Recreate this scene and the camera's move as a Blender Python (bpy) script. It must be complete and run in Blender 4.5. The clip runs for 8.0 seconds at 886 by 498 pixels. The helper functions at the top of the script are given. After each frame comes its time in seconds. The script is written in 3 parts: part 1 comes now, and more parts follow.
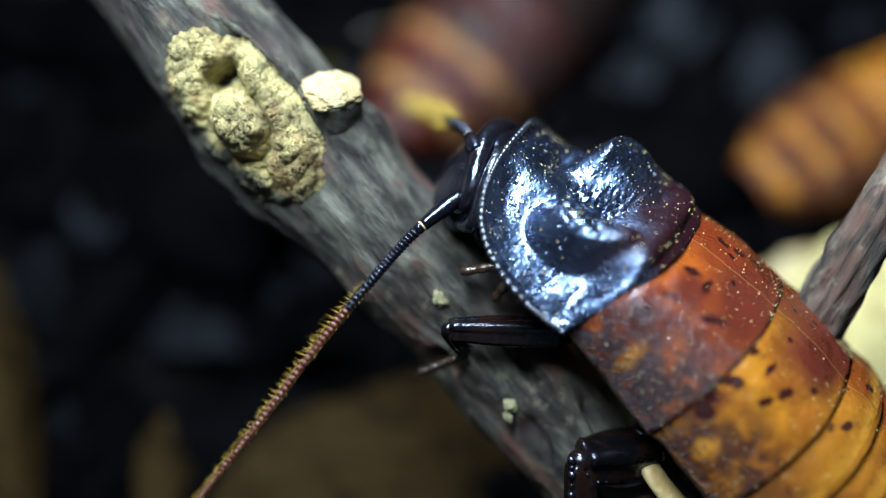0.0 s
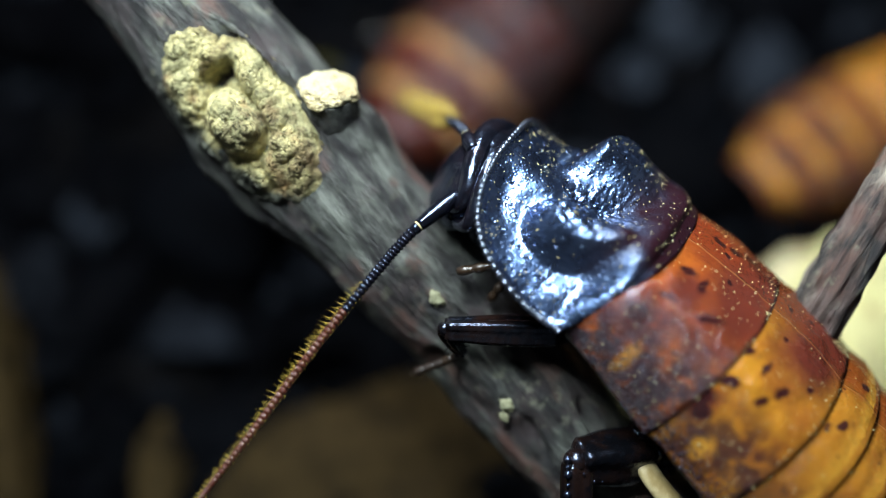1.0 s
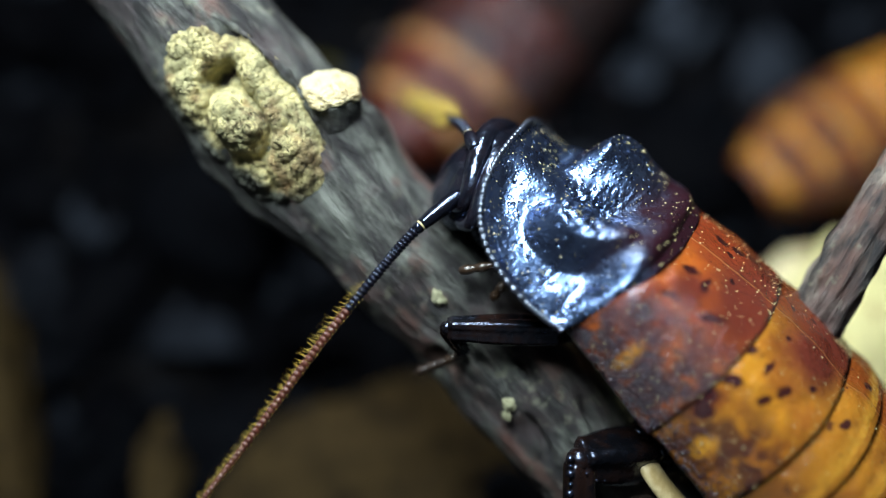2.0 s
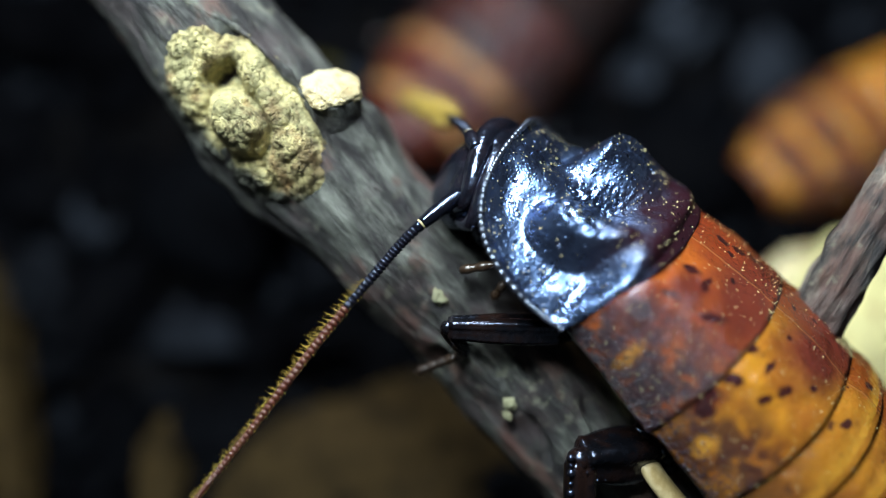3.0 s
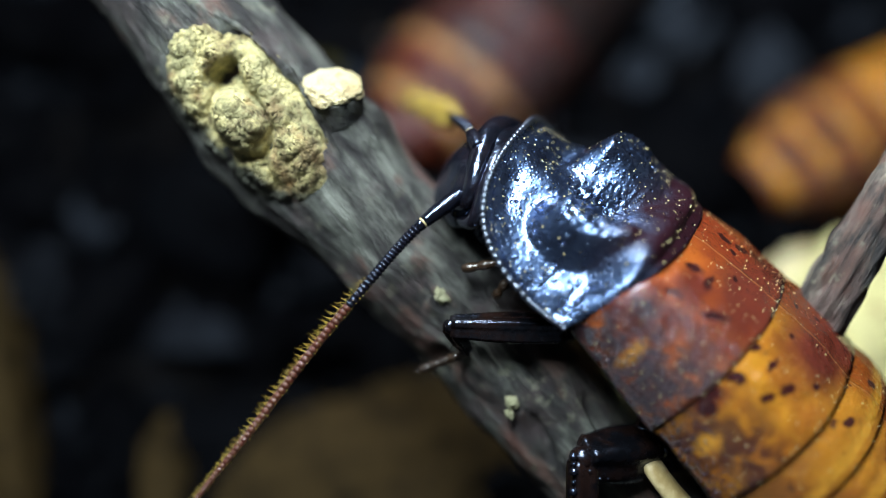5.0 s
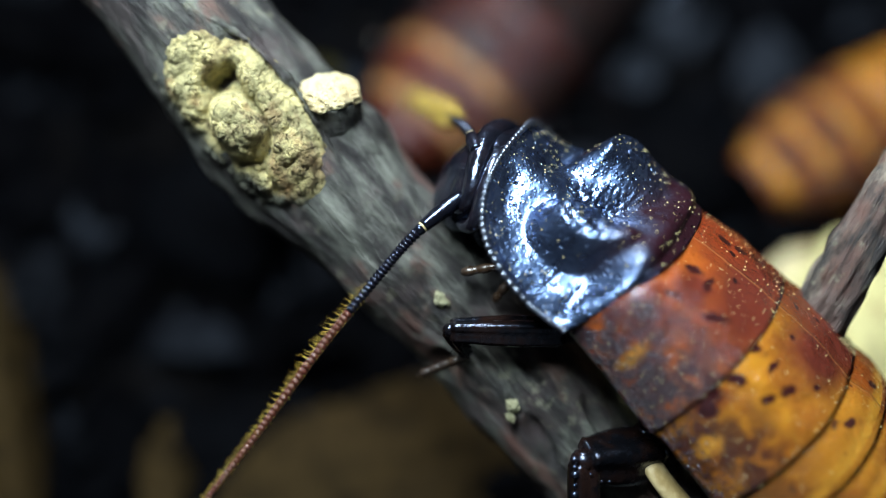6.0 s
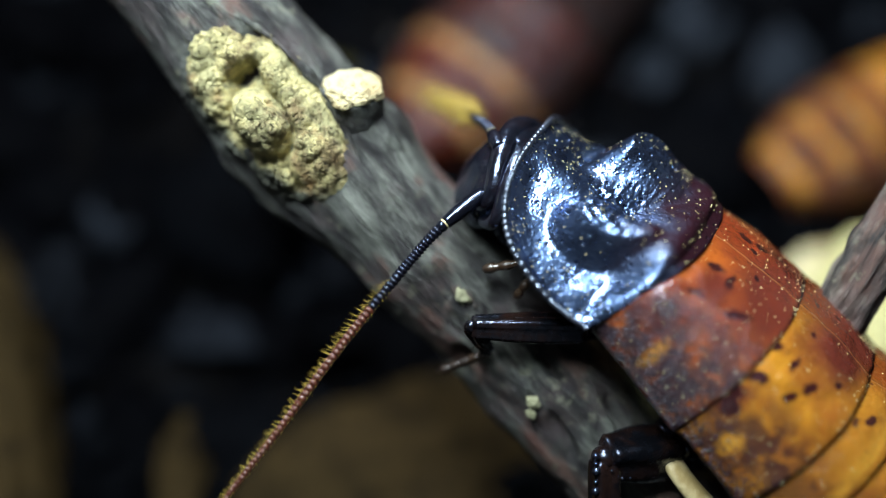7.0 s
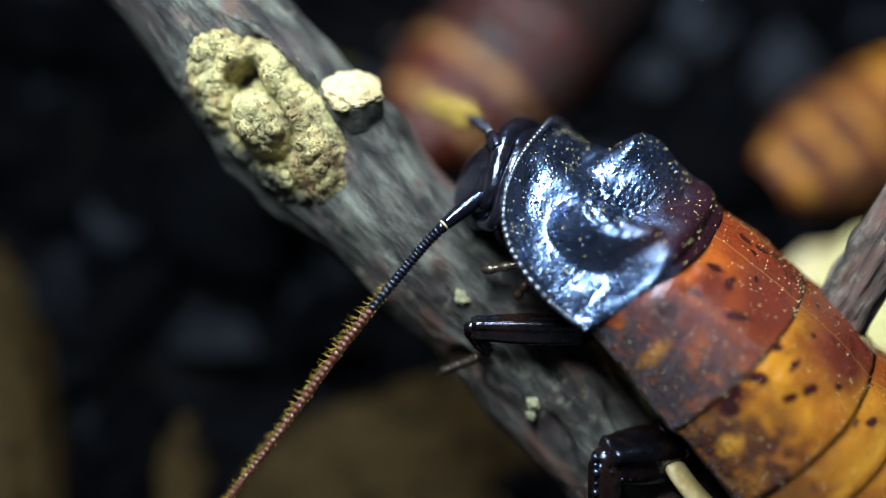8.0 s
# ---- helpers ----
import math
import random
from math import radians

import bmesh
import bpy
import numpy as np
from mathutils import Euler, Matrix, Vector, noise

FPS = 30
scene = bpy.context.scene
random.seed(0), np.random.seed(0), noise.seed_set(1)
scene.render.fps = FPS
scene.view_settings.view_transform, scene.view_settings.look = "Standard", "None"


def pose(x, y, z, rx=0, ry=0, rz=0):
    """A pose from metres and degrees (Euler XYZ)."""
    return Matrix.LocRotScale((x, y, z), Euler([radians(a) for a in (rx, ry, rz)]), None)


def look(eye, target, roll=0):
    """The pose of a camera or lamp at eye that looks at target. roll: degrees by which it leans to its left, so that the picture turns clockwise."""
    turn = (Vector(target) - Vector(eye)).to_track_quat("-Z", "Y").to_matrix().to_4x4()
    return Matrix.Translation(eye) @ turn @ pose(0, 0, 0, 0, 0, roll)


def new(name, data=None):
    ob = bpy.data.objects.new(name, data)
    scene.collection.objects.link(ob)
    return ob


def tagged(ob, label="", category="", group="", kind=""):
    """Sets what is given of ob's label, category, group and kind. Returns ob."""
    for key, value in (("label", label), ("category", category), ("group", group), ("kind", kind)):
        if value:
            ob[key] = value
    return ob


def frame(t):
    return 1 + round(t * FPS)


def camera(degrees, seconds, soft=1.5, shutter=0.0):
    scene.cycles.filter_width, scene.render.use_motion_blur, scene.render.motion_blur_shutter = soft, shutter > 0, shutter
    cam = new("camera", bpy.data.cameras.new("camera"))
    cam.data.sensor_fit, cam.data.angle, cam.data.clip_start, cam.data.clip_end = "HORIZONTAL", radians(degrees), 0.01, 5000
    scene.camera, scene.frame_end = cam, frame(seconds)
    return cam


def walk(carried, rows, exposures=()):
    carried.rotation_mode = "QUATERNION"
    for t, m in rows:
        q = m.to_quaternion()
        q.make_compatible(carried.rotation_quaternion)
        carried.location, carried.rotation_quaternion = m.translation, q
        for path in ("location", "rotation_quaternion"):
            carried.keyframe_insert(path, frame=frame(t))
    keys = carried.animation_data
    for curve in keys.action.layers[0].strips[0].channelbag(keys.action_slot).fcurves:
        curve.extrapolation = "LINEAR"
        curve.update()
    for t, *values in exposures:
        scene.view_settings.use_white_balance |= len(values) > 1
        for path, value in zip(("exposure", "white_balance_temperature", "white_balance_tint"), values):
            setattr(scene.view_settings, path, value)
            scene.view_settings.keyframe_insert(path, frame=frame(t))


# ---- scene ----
MM = 0.001

# ---- camera ----
cam = camera(40.0, 8.0, soft=0.9)
cam.data.dof.use_dof = True
cam.data.dof.focus_distance = 0.1274
cam.data.dof.aperture_fstop = 4.1
BASE = pose(0, 0, 0.157, 28, 0, 0)
# seconds, millimetres right / up / back, degrees about those axes
ROWS = [
    (0.0, 0.114, 0.216, 0.066, 0.005, 0.019, 0.101),
    (0.5, 0.504, 0.126, -0.091, 0.034, -0.047, 0.090),
    (1.0, 0.627, 0.360, 0.072, -0.076, 0.074, 0.099),
    (1.5, 0.306, 0.248, 0.093, -0.042, 0.034, 0.056),
    (3.0, 0.385, 0.045, 0.062, 0.000, 0.105, 0.046),
    (3.5, 0.000, 0.000, 0.000, 0.000, 0.000, 0.000),
    (4.0, 0.095, -0.182, -0.009, 0.080, 0.041, 0.005),
    (4.5, 0.082, -0.145, 0.024, 0.068, 0.026, -0.003),
    (5.8, 0.005, -0.049, -0.051, -0.050, 0.060, -0.350),
    (6.0, 0.117, 0.171, -0.083, 0.059, 0.055, -0.499),
    (6.1, -1.253, 0.204, 0.007, 0.138, 0.260, -0.354),
    (6.2, -1.618, 0.206, 0.097, 0.192, 0.322, -0.208),
    (6.3, -1.660, 0.168, 0.186, 0.209, 0.337, -0.063),
    (6.4, -2.303, 0.068, 0.276, 0.171, 0.438, 0.082),
    (6.5, -2.222, 0.008, 0.366, 0.168, 0.435, 0.227),
    (6.6, -1.859, 0.025, 0.332, 0.110, 0.339, 0.128),
    (6.7, -1.791, 0.040, 0.297, 0.051, 0.284, 0.029),
    (6.8, -1.909, 0.076, 0.263, 0.009, 0.255, -0.070),
    (7.0, -1.929, 0.142, 0.194, -0.078, 0.168, -0.268),
    (7.2, -1.542, 0.107, 0.203, -0.084, 0.272, -0.285),
    (7.5, -0.974, 0.112, 0.217, -0.043, 0.431, -0.311),
    (8.0, -1.103, -0.025, 0.170, 0.055, 0.506, -0.376),
]
walk(cam, [(t, BASE @ pose(x * MM, y * MM, z * MM, a, b, c)) for t, x, y, z, a, b, c in ROWS])

# ---- light ----
world = bpy.data.worlds.new("room")
scene.world = world
world.use_nodes = True
world.node_tree.nodes["Background"].inputs["Color"].default_value = (0.25, 0.4, 0.8, 1)
world.node_tree.nodes["Background"].inputs["Strength"].default_value = 0.003


def unseen_lamp(eye, target, wide, long, watts, colour):
    data = bpy.data.lights.new("unseen_lamp", "AREA")
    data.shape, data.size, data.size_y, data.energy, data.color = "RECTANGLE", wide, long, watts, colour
    lamp = new("unseen_lamp", data)
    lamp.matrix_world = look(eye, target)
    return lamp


# two unseen lamps: broad key over the front, narrower one added towards the back
unseen_lamp((-0.044, 0.106, 0.262), (0.0, 0.065, 0.035), 0.095, 0.110, 1.55, (0.82, 0.95, 1.0))
# the back lamp is added for the stub's shadow and the shield's corner highlights
unseen_lamp((-0.018, 0.205, 0.200), (0.0, 0.065, 0.035), 0.050, 0.050, 0.80, (0.86, 0.95, 1.0))
scene.view_settings.exposure = 0.0


# ---- materials ----
class Nodes:
    """Short forms for a node material."""

    def __init__(self, name):
        self.material = bpy.data.materials.new(name)
        self.material.use_nodes = True
        self.tree = self.material.node_tree
        self.bsdf = self.tree.nodes["Principled BSDF"]
        self.coords = self.tree.nodes.new("ShaderNodeTexCoord").outputs["Object"]

    def put(self, socket, value):
        if hasattr(value, "is_linked"):
            self.tree.links.new(value, socket)
        else:
            if hasattr(socket.default_value, "__len__") and len(socket.default_value) == 4 and len(value) == 3:
                value = (*value, 1)
            socket.default_value = value

    def set(self, **values):
        for key, value in values.items():
            self.put(self.bsdf.inputs[key.replace("_", " ")], value)
            if key == "Normal":
                self.put(self.bsdf.inputs["Coat Normal"], value)
        return self

    def noise(self, scale, detail=4.0, rough=0.55, stretch=None, distort=0.0):
        n = self.tree.nodes.new("ShaderNodeTexNoise")
        for key, v in (("Scale", scale), ("Detail", detail), ("Roughness", rough), ("Distortion", distort)):
            n.inputs[key].default_value = v
        self.put(n.inputs["Vector"], self.stretched(stretch))
        return n.outputs["Fac"]

    def cells(self, scale, stretch=None, feature="F1", rand=1.0, at=None):
        n = self.tree.nodes.new("ShaderNodeTexVoronoi")
        n.feature = feature
        n.inputs["Scale"].default_value = scale
        n.inputs["Randomness"].default_value = rand
        self.put(n.inputs["Vector"], at if at is not None else self.stretched(stretch))
        return n.outputs["Distance"]

    def stretched(self, stretch):
        if stretch is None:
            return self.coords
        m = self.tree.nodes.new("ShaderNodeMapping")
        self.put(m.inputs["Vector"], self.coords)
        m.inputs["Scale"].default_value = stretch
        return m.outputs["Vector"]

    def warped(self, scale, amount):
        """The coordinates, shifted about by noise."""
        n = self.tree.nodes.new("ShaderNodeTexNoise")
        n.inputs["Scale"].default_value = scale
        self.put(n.inputs["Vector"], self.coords)
        off = self.tree.nodes.new("ShaderNodeVectorMath")
        off.operation = "MULTIPLY_ADD"
        self.put(off.inputs[0], n.outputs["Color"])
        off.inputs[1].default_value = (amount, amount, amount)
        self.put(off.inputs[2], self.coords)
        return off.outputs[0]

    def axis(self, name):
        s = self.tree.nodes.new("ShaderNodeSeparateXYZ")
        self.put(s.inputs[0], self.coords)
        return s.outputs[name]

    def math(self, op, a, b=0.0, clamp=False):
        m = self.tree.nodes.new("ShaderNodeMath")
        m.operation, m.use_clamp = op, clamp
        self.put(m.inputs[0], a)
        self.put(m.inputs[1], b)
        return m.outputs[0]

    def span(self, value, lo, hi, to_lo=0.0, to_hi=1.0):
        m = self.tree.nodes.new("ShaderNodeMapRange")
        m.interpolation_type = "SMOOTHSTEP"
        self.put(m.inputs["Value"], value)
        for key, v in (("From Min", lo), ("From Max", hi), ("To Min", to_lo), ("To Max", to_hi)):
            m.inputs[key].default_value = v
        return m.outputs["Result"]

    def mix(self, fac, a, b):
        m = self.tree.nodes.new("ShaderNodeMix")
        m.data_type = "RGBA"
        self.put(m.inputs["Factor"], fac)
        self.put(m.inputs[6], a)
        self.put(m.inputs[7], b)
        return m.outputs[2]

    def bump(self, height, distance, strength=1.0, below=None):
        n = self.tree.nodes.new("ShaderNodeBump")
        n.inputs["Strength"].default_value = strength
        n.inputs["Distance"].default_value = distance
        self.put(n.inputs["Height"], height)
        if below is not None:
            self.put(n.inputs["Normal"], below)
        return n.outputs["Normal"]

    def blot(self, place, soft, at):
        """1 inside an oval in the thing's millimetres: centre x, y, z, half length, half width, degrees about z."""
        x, y, z, long, wide, turn = place
        m = self.tree.nodes.new("ShaderNodeMapping")
        m.vector_type = "TEXTURE"
        self.put(m.inputs["Vector"], at)
        m.inputs["Location"].default_value = (x * MM + 0.0005, y * MM + 0.0005, z * MM + 0.0005)
        m.inputs["Rotation"].default_value = (0, 0, radians(turn))
        m.inputs["Scale"].default_value = (1.2 * long * MM, 1.3 * wide * MM, 2.0 * wide * MM)
        d = self.tree.nodes.new("ShaderNodeVectorMath")
        d.operation = "LENGTH"
        self.put(d.inputs[0], m.outputs["Vector"])
        return self.span(d.outputs["Value"], 1.0 + soft, 1.0 - soft)

    def dot(self, centre, way, unit):
        """How far the place lies from centre along way, in units."""
        off = self.tree.nodes.new("ShaderNodeVectorMath")
        off.operation = "SUBTRACT"
        self.put(off.inputs[0], self.coords)
        off.inputs[1].default_value = tuple(centre)
        d = self.tree.nodes.new("ShaderNodeVectorMath")
        d.operation = "DOT_PRODUCT"
        self.put(d.inputs[0], off.outputs[0])
        d.inputs[1].default_value = tuple(way / unit)
        return d.outputs["Value"]

    def island(self):
        return self.tree.nodes.new("ShaderNodeNewGeometry").outputs["Random Per Island"]

    def chance(self):
        return self.tree.nodes.new("ShaderNodeObjectInfo").outputs["Random"]


def pronotum_material(name, front, rear):
    """Black horn with a pitted wet gloss; duller purple-brown towards the middle of the rear."""
    n = Nodes(name)
    stain = n.noise(160, 3)
    back = n.span(n.math("SUBTRACT", n.math("MULTIPLY", stain, 0.008), n.axis("X")), -0.004, 0.002)
    back = n.math("MULTIPLY", back, n.span(n.math("ABSOLUTE", n.axis("Y")), 0.0100, 0.0068))
    gloss = n.math("SUBTRACT", 1.0, n.math("MULTIPLY", back, 0.96))
    rough = n.math("ADD", n.span(n.noise(500, 3), 0.3, 0.7, 0.22, 0.34), n.math("MULTIPLY", back, 0.22))
    n.set(Base_Color=n.mix(back, front, rear), Roughness=rough, IOR=2.15,
          Specular_IOR_Level=gloss, Specular_Tint=(0.42, 0.60, 1.0), Coat_Weight=n.math("MULTIPLY", gloss, 0.9), Coat_Roughness=0.13, Coat_Tint=(0.72, 0.84, 1.0))
    pits = n.span(n.cells(1050), 0.10, 0.27)
    beads = n.span(n.cells(2400), 0.0, 0.5, 1.0, 0.0)
    low = n.bump(n.noise(700, 4, 0.55), 0.00022, 0.5)
    mid = n.bump(pits, 0.00026, 1.0, low)
    n.set(Normal=n.bump(beads, 0.000035, 1.0, mid))
    return n.material


def tergum_material(name, main, second, dark, lateral, rough=0.3, side_start=0.0095, middle=None, band=None, period=0.0047, phase=0.0, coat=0.14, knob=1.0, shine=1.0, marks=(), waver=0.0012):
    """Glossy horn: a mottled main colour, dark dashes, dark sides, a keel line, cross bands of the colour band."""
    n = Nodes(name)
    cloud = n.span(n.noise(150, 4, 0.6), 0.38, 0.62)
    base = n.mix(cloud, main, second)
    if middle:
        base = n.mix(n.span(n.math("ADD", n.axis("Y"), n.math("MULTIPLY", n.noise(200, 3), 0.003)), 0.0055, 0.0005), base, middle)
    if band:
        saw = n.math("FRACT", n.math("DIVIDE", n.math("ADD", n.math("ADD", n.axis("X"), 1.0 + phase), n.math("MULTIPLY", n.noise(300, 3), waver)), period))
        base = n.mix(n.span(saw, 0.42, 0.12), base, band)
    if not marks:
        dash = n.math("MULTIPLY", n.span(n.cells(230, at=n.warped(330, 0.005)), 0.17, 0.23, 1.0, 0.0), n.span(n.noise(120, 2), 0.34, 0.42))
        base = n.mix(dash, base, dark)
    dots = n.math("MULTIPLY", n.span(n.cells(640), 0.08, 0.15, 1.0, 0.0), n.span(n.noise(260, 2), 0.42, 0.52))
    base = n.mix(n.math("MULTIPLY", dots, 0.8), base, dark)
    size = n.math("ABSOLUTE", n.math("SUBTRACT", n.axis("Y"), 0.0007))
    side = n.math("ADD", size, n.math("MULTIPLY", n.noise(260, 6, 0.68), 0.0065))
    flank = n.span(side, side_start + 0.0008, side_start + 0.0062)
    blot = n.span(n.noise(420, 5, 0.6, None, 0.4), 0.66, 0.42, 0.15, 0.94)
    base = n.mix(n.math("MULTIPLY", flank, blot), base, lateral)
    wander = n.warped(800, 0.0010) if marks else None
    for colour, soft, *place in marks:
        base = n.mix(n.blot(place, soft, wander), base, colour)
    keel = n.span(size, 0.00008, 0.0002, 1.0, 0.0)
    base = n.mix(n.math("MULTIPLY", keel, 0.22), base, (0.5, 0.22, 0.08))
    n.set(Base_Color=base, Roughness=n.math("MULTIPLY", n.span(n.noise(700, 4), 0.3, 0.7, rough - 0.08, rough + 0.08), n.span(side, side_start, side_start + 0.004, 1.0, 0.7)), Specular_IOR_Level=n.span(side, side_start, side_start + 0.004, 0.28 * shine, 0.7 * shine), Specular_Tint=(0.7, 0.82, 1.0), Coat_Weight=coat, Coat_Roughness=0.09,
          Subsurface_Weight=0.12, Subsurface_Radius=(0.002, 0.0008, 0.0003), Subsurface_Scale=0.5)
    grain = n.bump(n.noise(420, 5, 0.55), 0.0011, 0.26)
    rough_side = n.span(side, side_start, side_start + 0.005, 0.12, 1.0)
    knobs = n.math("MULTIPLY", n.span(n.cells(2700), 0.0, 0.5, 1.0, 0.0), rough_side)
    mid = n.bump(knobs, 0.00013 * knob, 1.0, grain)
    if marks:
        wrinkle = n.math("MULTIPLY", n.noise(1.0, 3, 0.5, (520, 190, 190), 0.8), n.span(n.noise(110, 2), 0.44, 0.60))
        mid = n.bump(wrinkle, 0.0008, 0.30, mid)
    crust = n.math("ADD", n.math("MULTIPLY", n.noise(1500, 5, 0.65), n.span(side, side_start, side_start + 0.005, 0.35, 0.22)), keel)
    n.set(Normal=n.bump(crust, 0.0004, 0.9, mid))
    return n.material


def horn_material(name, colour, other, rough=0.22, scale=400, gloss=(1, 1, 1)):
    n = Nodes(name)
    n.set(Specular_Tint=gloss, Base_Color=n.mix(n.span(n.noise(scale, 4), 0.4, 0.65), colour, other), Roughness=n.span(n.noise(900, 3), 0.3, 0.7, rough - 0.06, rough + 0.1),
          Coat_Weight=0.3, Coat_Roughness=0.1, Coat_Tint=gloss, Normal=n.bump(n.noise(1300, 3), 0.0003, 0.3))
    return n.material


def bark_material(name, light=(0.146, 0.154, 0.132), dull=(0.046, 0.032, 0.034)):
    """Thin grey-brown bark, fibres along X, silvery where rubbed."""
    n = Nodes(name)
    fibre = n.noise(1.0, 7, 0.7, (150, 1000, 1000), 0.3)
    flake = n.noise(300, 8, 0.66, (0.35, 1, 1))
    patch = n.noise(120, 5, 0.6)
    base = n.mix(n.span(flake, 0.40, 0.68), (0.007, 0.006, 0.007), light)
    base = n.mix(n.span(fibre, 0.50, 0.36, 0, 0.7), base, (0.016, 0.013, 0.013))
    base = n.mix(n.span(patch, 0.50, 0.64, 0, 0.75), base, dull)
    rust = n.math("MULTIPLY", n.span(n.noise(150, 4, 0.6, (0.6, 1, 1)), 0.53, 0.62), n.span(flake, 0.40, 0.6))
    base = n.mix(n.math("MULTIPLY", rust, 0.75), base, (0.10, 0.036, 0.025))
    lichen = n.math("MULTIPLY", n.span(n.noise(560, 6, 0.62), 0.56, 0.66), n.span(n.noise(85, 3), 0.46, 0.60))
    base = n.mix(n.math("MULTIPLY", lichen, 0.45), base, (0.20, 0.20, 0.14))
    n.set(Base_Color=base, Roughness=n.span(fibre, 0.3, 0.7, 0.7, 0.38), Specular_IOR_Level=0.5)
    low = n.bump(flake, 0.0016, 0.85)
    n.set(Normal=n.bump(fibre, 0.0009, 0.9, low))
    return n.material


def burl_material(name, pale, mid, pit_shade, rust=0.5, brown=None, oval=None):
    """Crumbly crust: pale crumbs, dark low ones with recess shade painted in, ochre patches, and brown wood showing in
    broad areas.
    """
    n = Nodes(name)
    crumb = n.noise(820, 8, 0.66, None, 0.2)
    patch = n.noise(260, 5, 0.6)
    base = n.mix(n.span(patch, 0.42, 0.60), pale, mid)
    if brown:
        broad = n.math("ADD", n.math("ADD", n.math("MULTIPLY", n.noise(95, 4, 0.6), 0.7), n.math("MULTIPLY", n.noise(500, 5, 0.6), 0.5)), n.span(n.axis("X"), -0.022, -0.006, -0.03, 0.15))
        base = n.mix(n.span(broad, 0.60, 0.76, 0, 0.85), base, brown)
    # crumbs that the bump sinks also get painted recess shade
    base = n.mix(n.span(crumb, 0.50, 0.34, 0, 0.65), base, pit_shade)
    ochre = n.span(n.noise(170, 4, 0.5), 0.54, 0.66, 0, rust)
    base = n.mix(ochre, base, (0.36, 0.19, 0.07))
    if oval:
        # the crust thins out into grey bark along a ragged outline; grey also paints flank shade
        centre, along, cross = oval
        far = n.math("ADD", n.math("POWER", n.math("ABSOLUTE", n.dot(centre, along, 0.0125)), 2.0), n.math("POWER", n.math("ABSOLUTE", n.dot(centre, cross - 0.10 * along, 0.0055)), 2.0))
        far = n.math("ADD", far, n.math("ADD", n.math("MULTIPLY", n.noise(230, 5, 0.65), 1.3), n.math("MULTIPLY", crumb, 0.5)))
        base = n.mix(n.span(far, 1.90, 2.45), base, n.mix(n.span(crumb, 0.4, 0.6), (0.030, 0.028, 0.022), (0.150, 0.155, 0.115)))
    n.set(Base_Color=base, Roughness=0.65, Specular_IOR_Level=0.4)
    low = n.bump(patch, 0.0016, 0.7)
    n.set(Normal=n.bump(crumb, 0.0020, 1.0, low))
    return n.material


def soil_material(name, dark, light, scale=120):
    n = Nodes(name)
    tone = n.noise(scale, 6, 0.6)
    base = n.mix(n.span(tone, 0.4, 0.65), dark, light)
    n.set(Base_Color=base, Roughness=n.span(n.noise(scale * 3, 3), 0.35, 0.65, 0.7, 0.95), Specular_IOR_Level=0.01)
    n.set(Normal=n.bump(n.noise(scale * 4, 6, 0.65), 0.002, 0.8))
    return n.material


def chip_material(name, low, high, tint):
    n = Nodes(name)
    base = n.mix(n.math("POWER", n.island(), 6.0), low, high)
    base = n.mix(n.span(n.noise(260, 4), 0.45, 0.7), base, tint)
    n.set(Base_Color=base, Roughness=n.span(n.noise(500, 3), 0.3, 0.7, 0.45, 0.8), Specular_IOR_Level=0.015, Normal=n.bump(n.noise(600, 5, 0.6), 0.0015, 0.7))
    return n.material


def plain_material(name, colour, rough=0.6):
    n = Nodes(name)
    n.set(Base_Color=n.mix(n.noise(30, 5), colour, tuple(c * 0.7 for c in colour)), Roughness=rough, Normal=n.bump(n.noise(200, 4), 0.001, 0.2))
    return n.material


PRONOTUM = pronotum_material("black_pronotum_horn", (0.006, 0.006, 0.009), (0.015, 0.004, 0.006))
DASH, MULBERRY, OCHRE = (0.026, 0.006, 0.006), (0.088, 0.017, 0.010), (0.42, 0.19, 0.02)
MESO_MARKS = [
    (MULBERRY, 0.5, -9.6, 4.0, 10.5, 3.0, 4.2, 20), (MULBERRY, 0.5, -4.4, 6.6, 8.6, 1.6, 1.6, 30), (MULBERRY, 0.6, -10.5, -4.0, 10.8, 2.2, 3.0, 0),
    (DASH, 0.3, -3.5, 4.7, 9.3, 1.0, 0.45, 22), (DASH, 0.3, -5.3, 5.0, 9.7, 1.0, 0.36, 94), (DASH, 0.35, -3.9, 8.1, 7.7, 1.4, 0.4, 15),
    (DASH, 0.4, -8.3, 7.6, 9.0, 1.6, 0.45, 25), (DASH, 0.4, -2.4, 10.4, 5.0, 1.2, 1.0, 0), (DASH, 0.3, -4.6, -2.6, 10.0, 0.9, 0.45, -40),
    (DASH, 0.3, -6.6, -3.1, 10.3, 0.7, 0.5, 0), (DASH, 0.3, -8.4, -4.2, 10.3, 1.1, 0.6, -30), (DASH, 0.3, -6.0, -1.2, 10.5, 0.35, 0.35, 0), (DASH, 0.3, -7.4, 2.4, 10.5, 0.35, 0.35, 0),
    (OCHRE, 0.7, -4.7, 12.2, 2.0, 0.6, 0.9, 20),
]
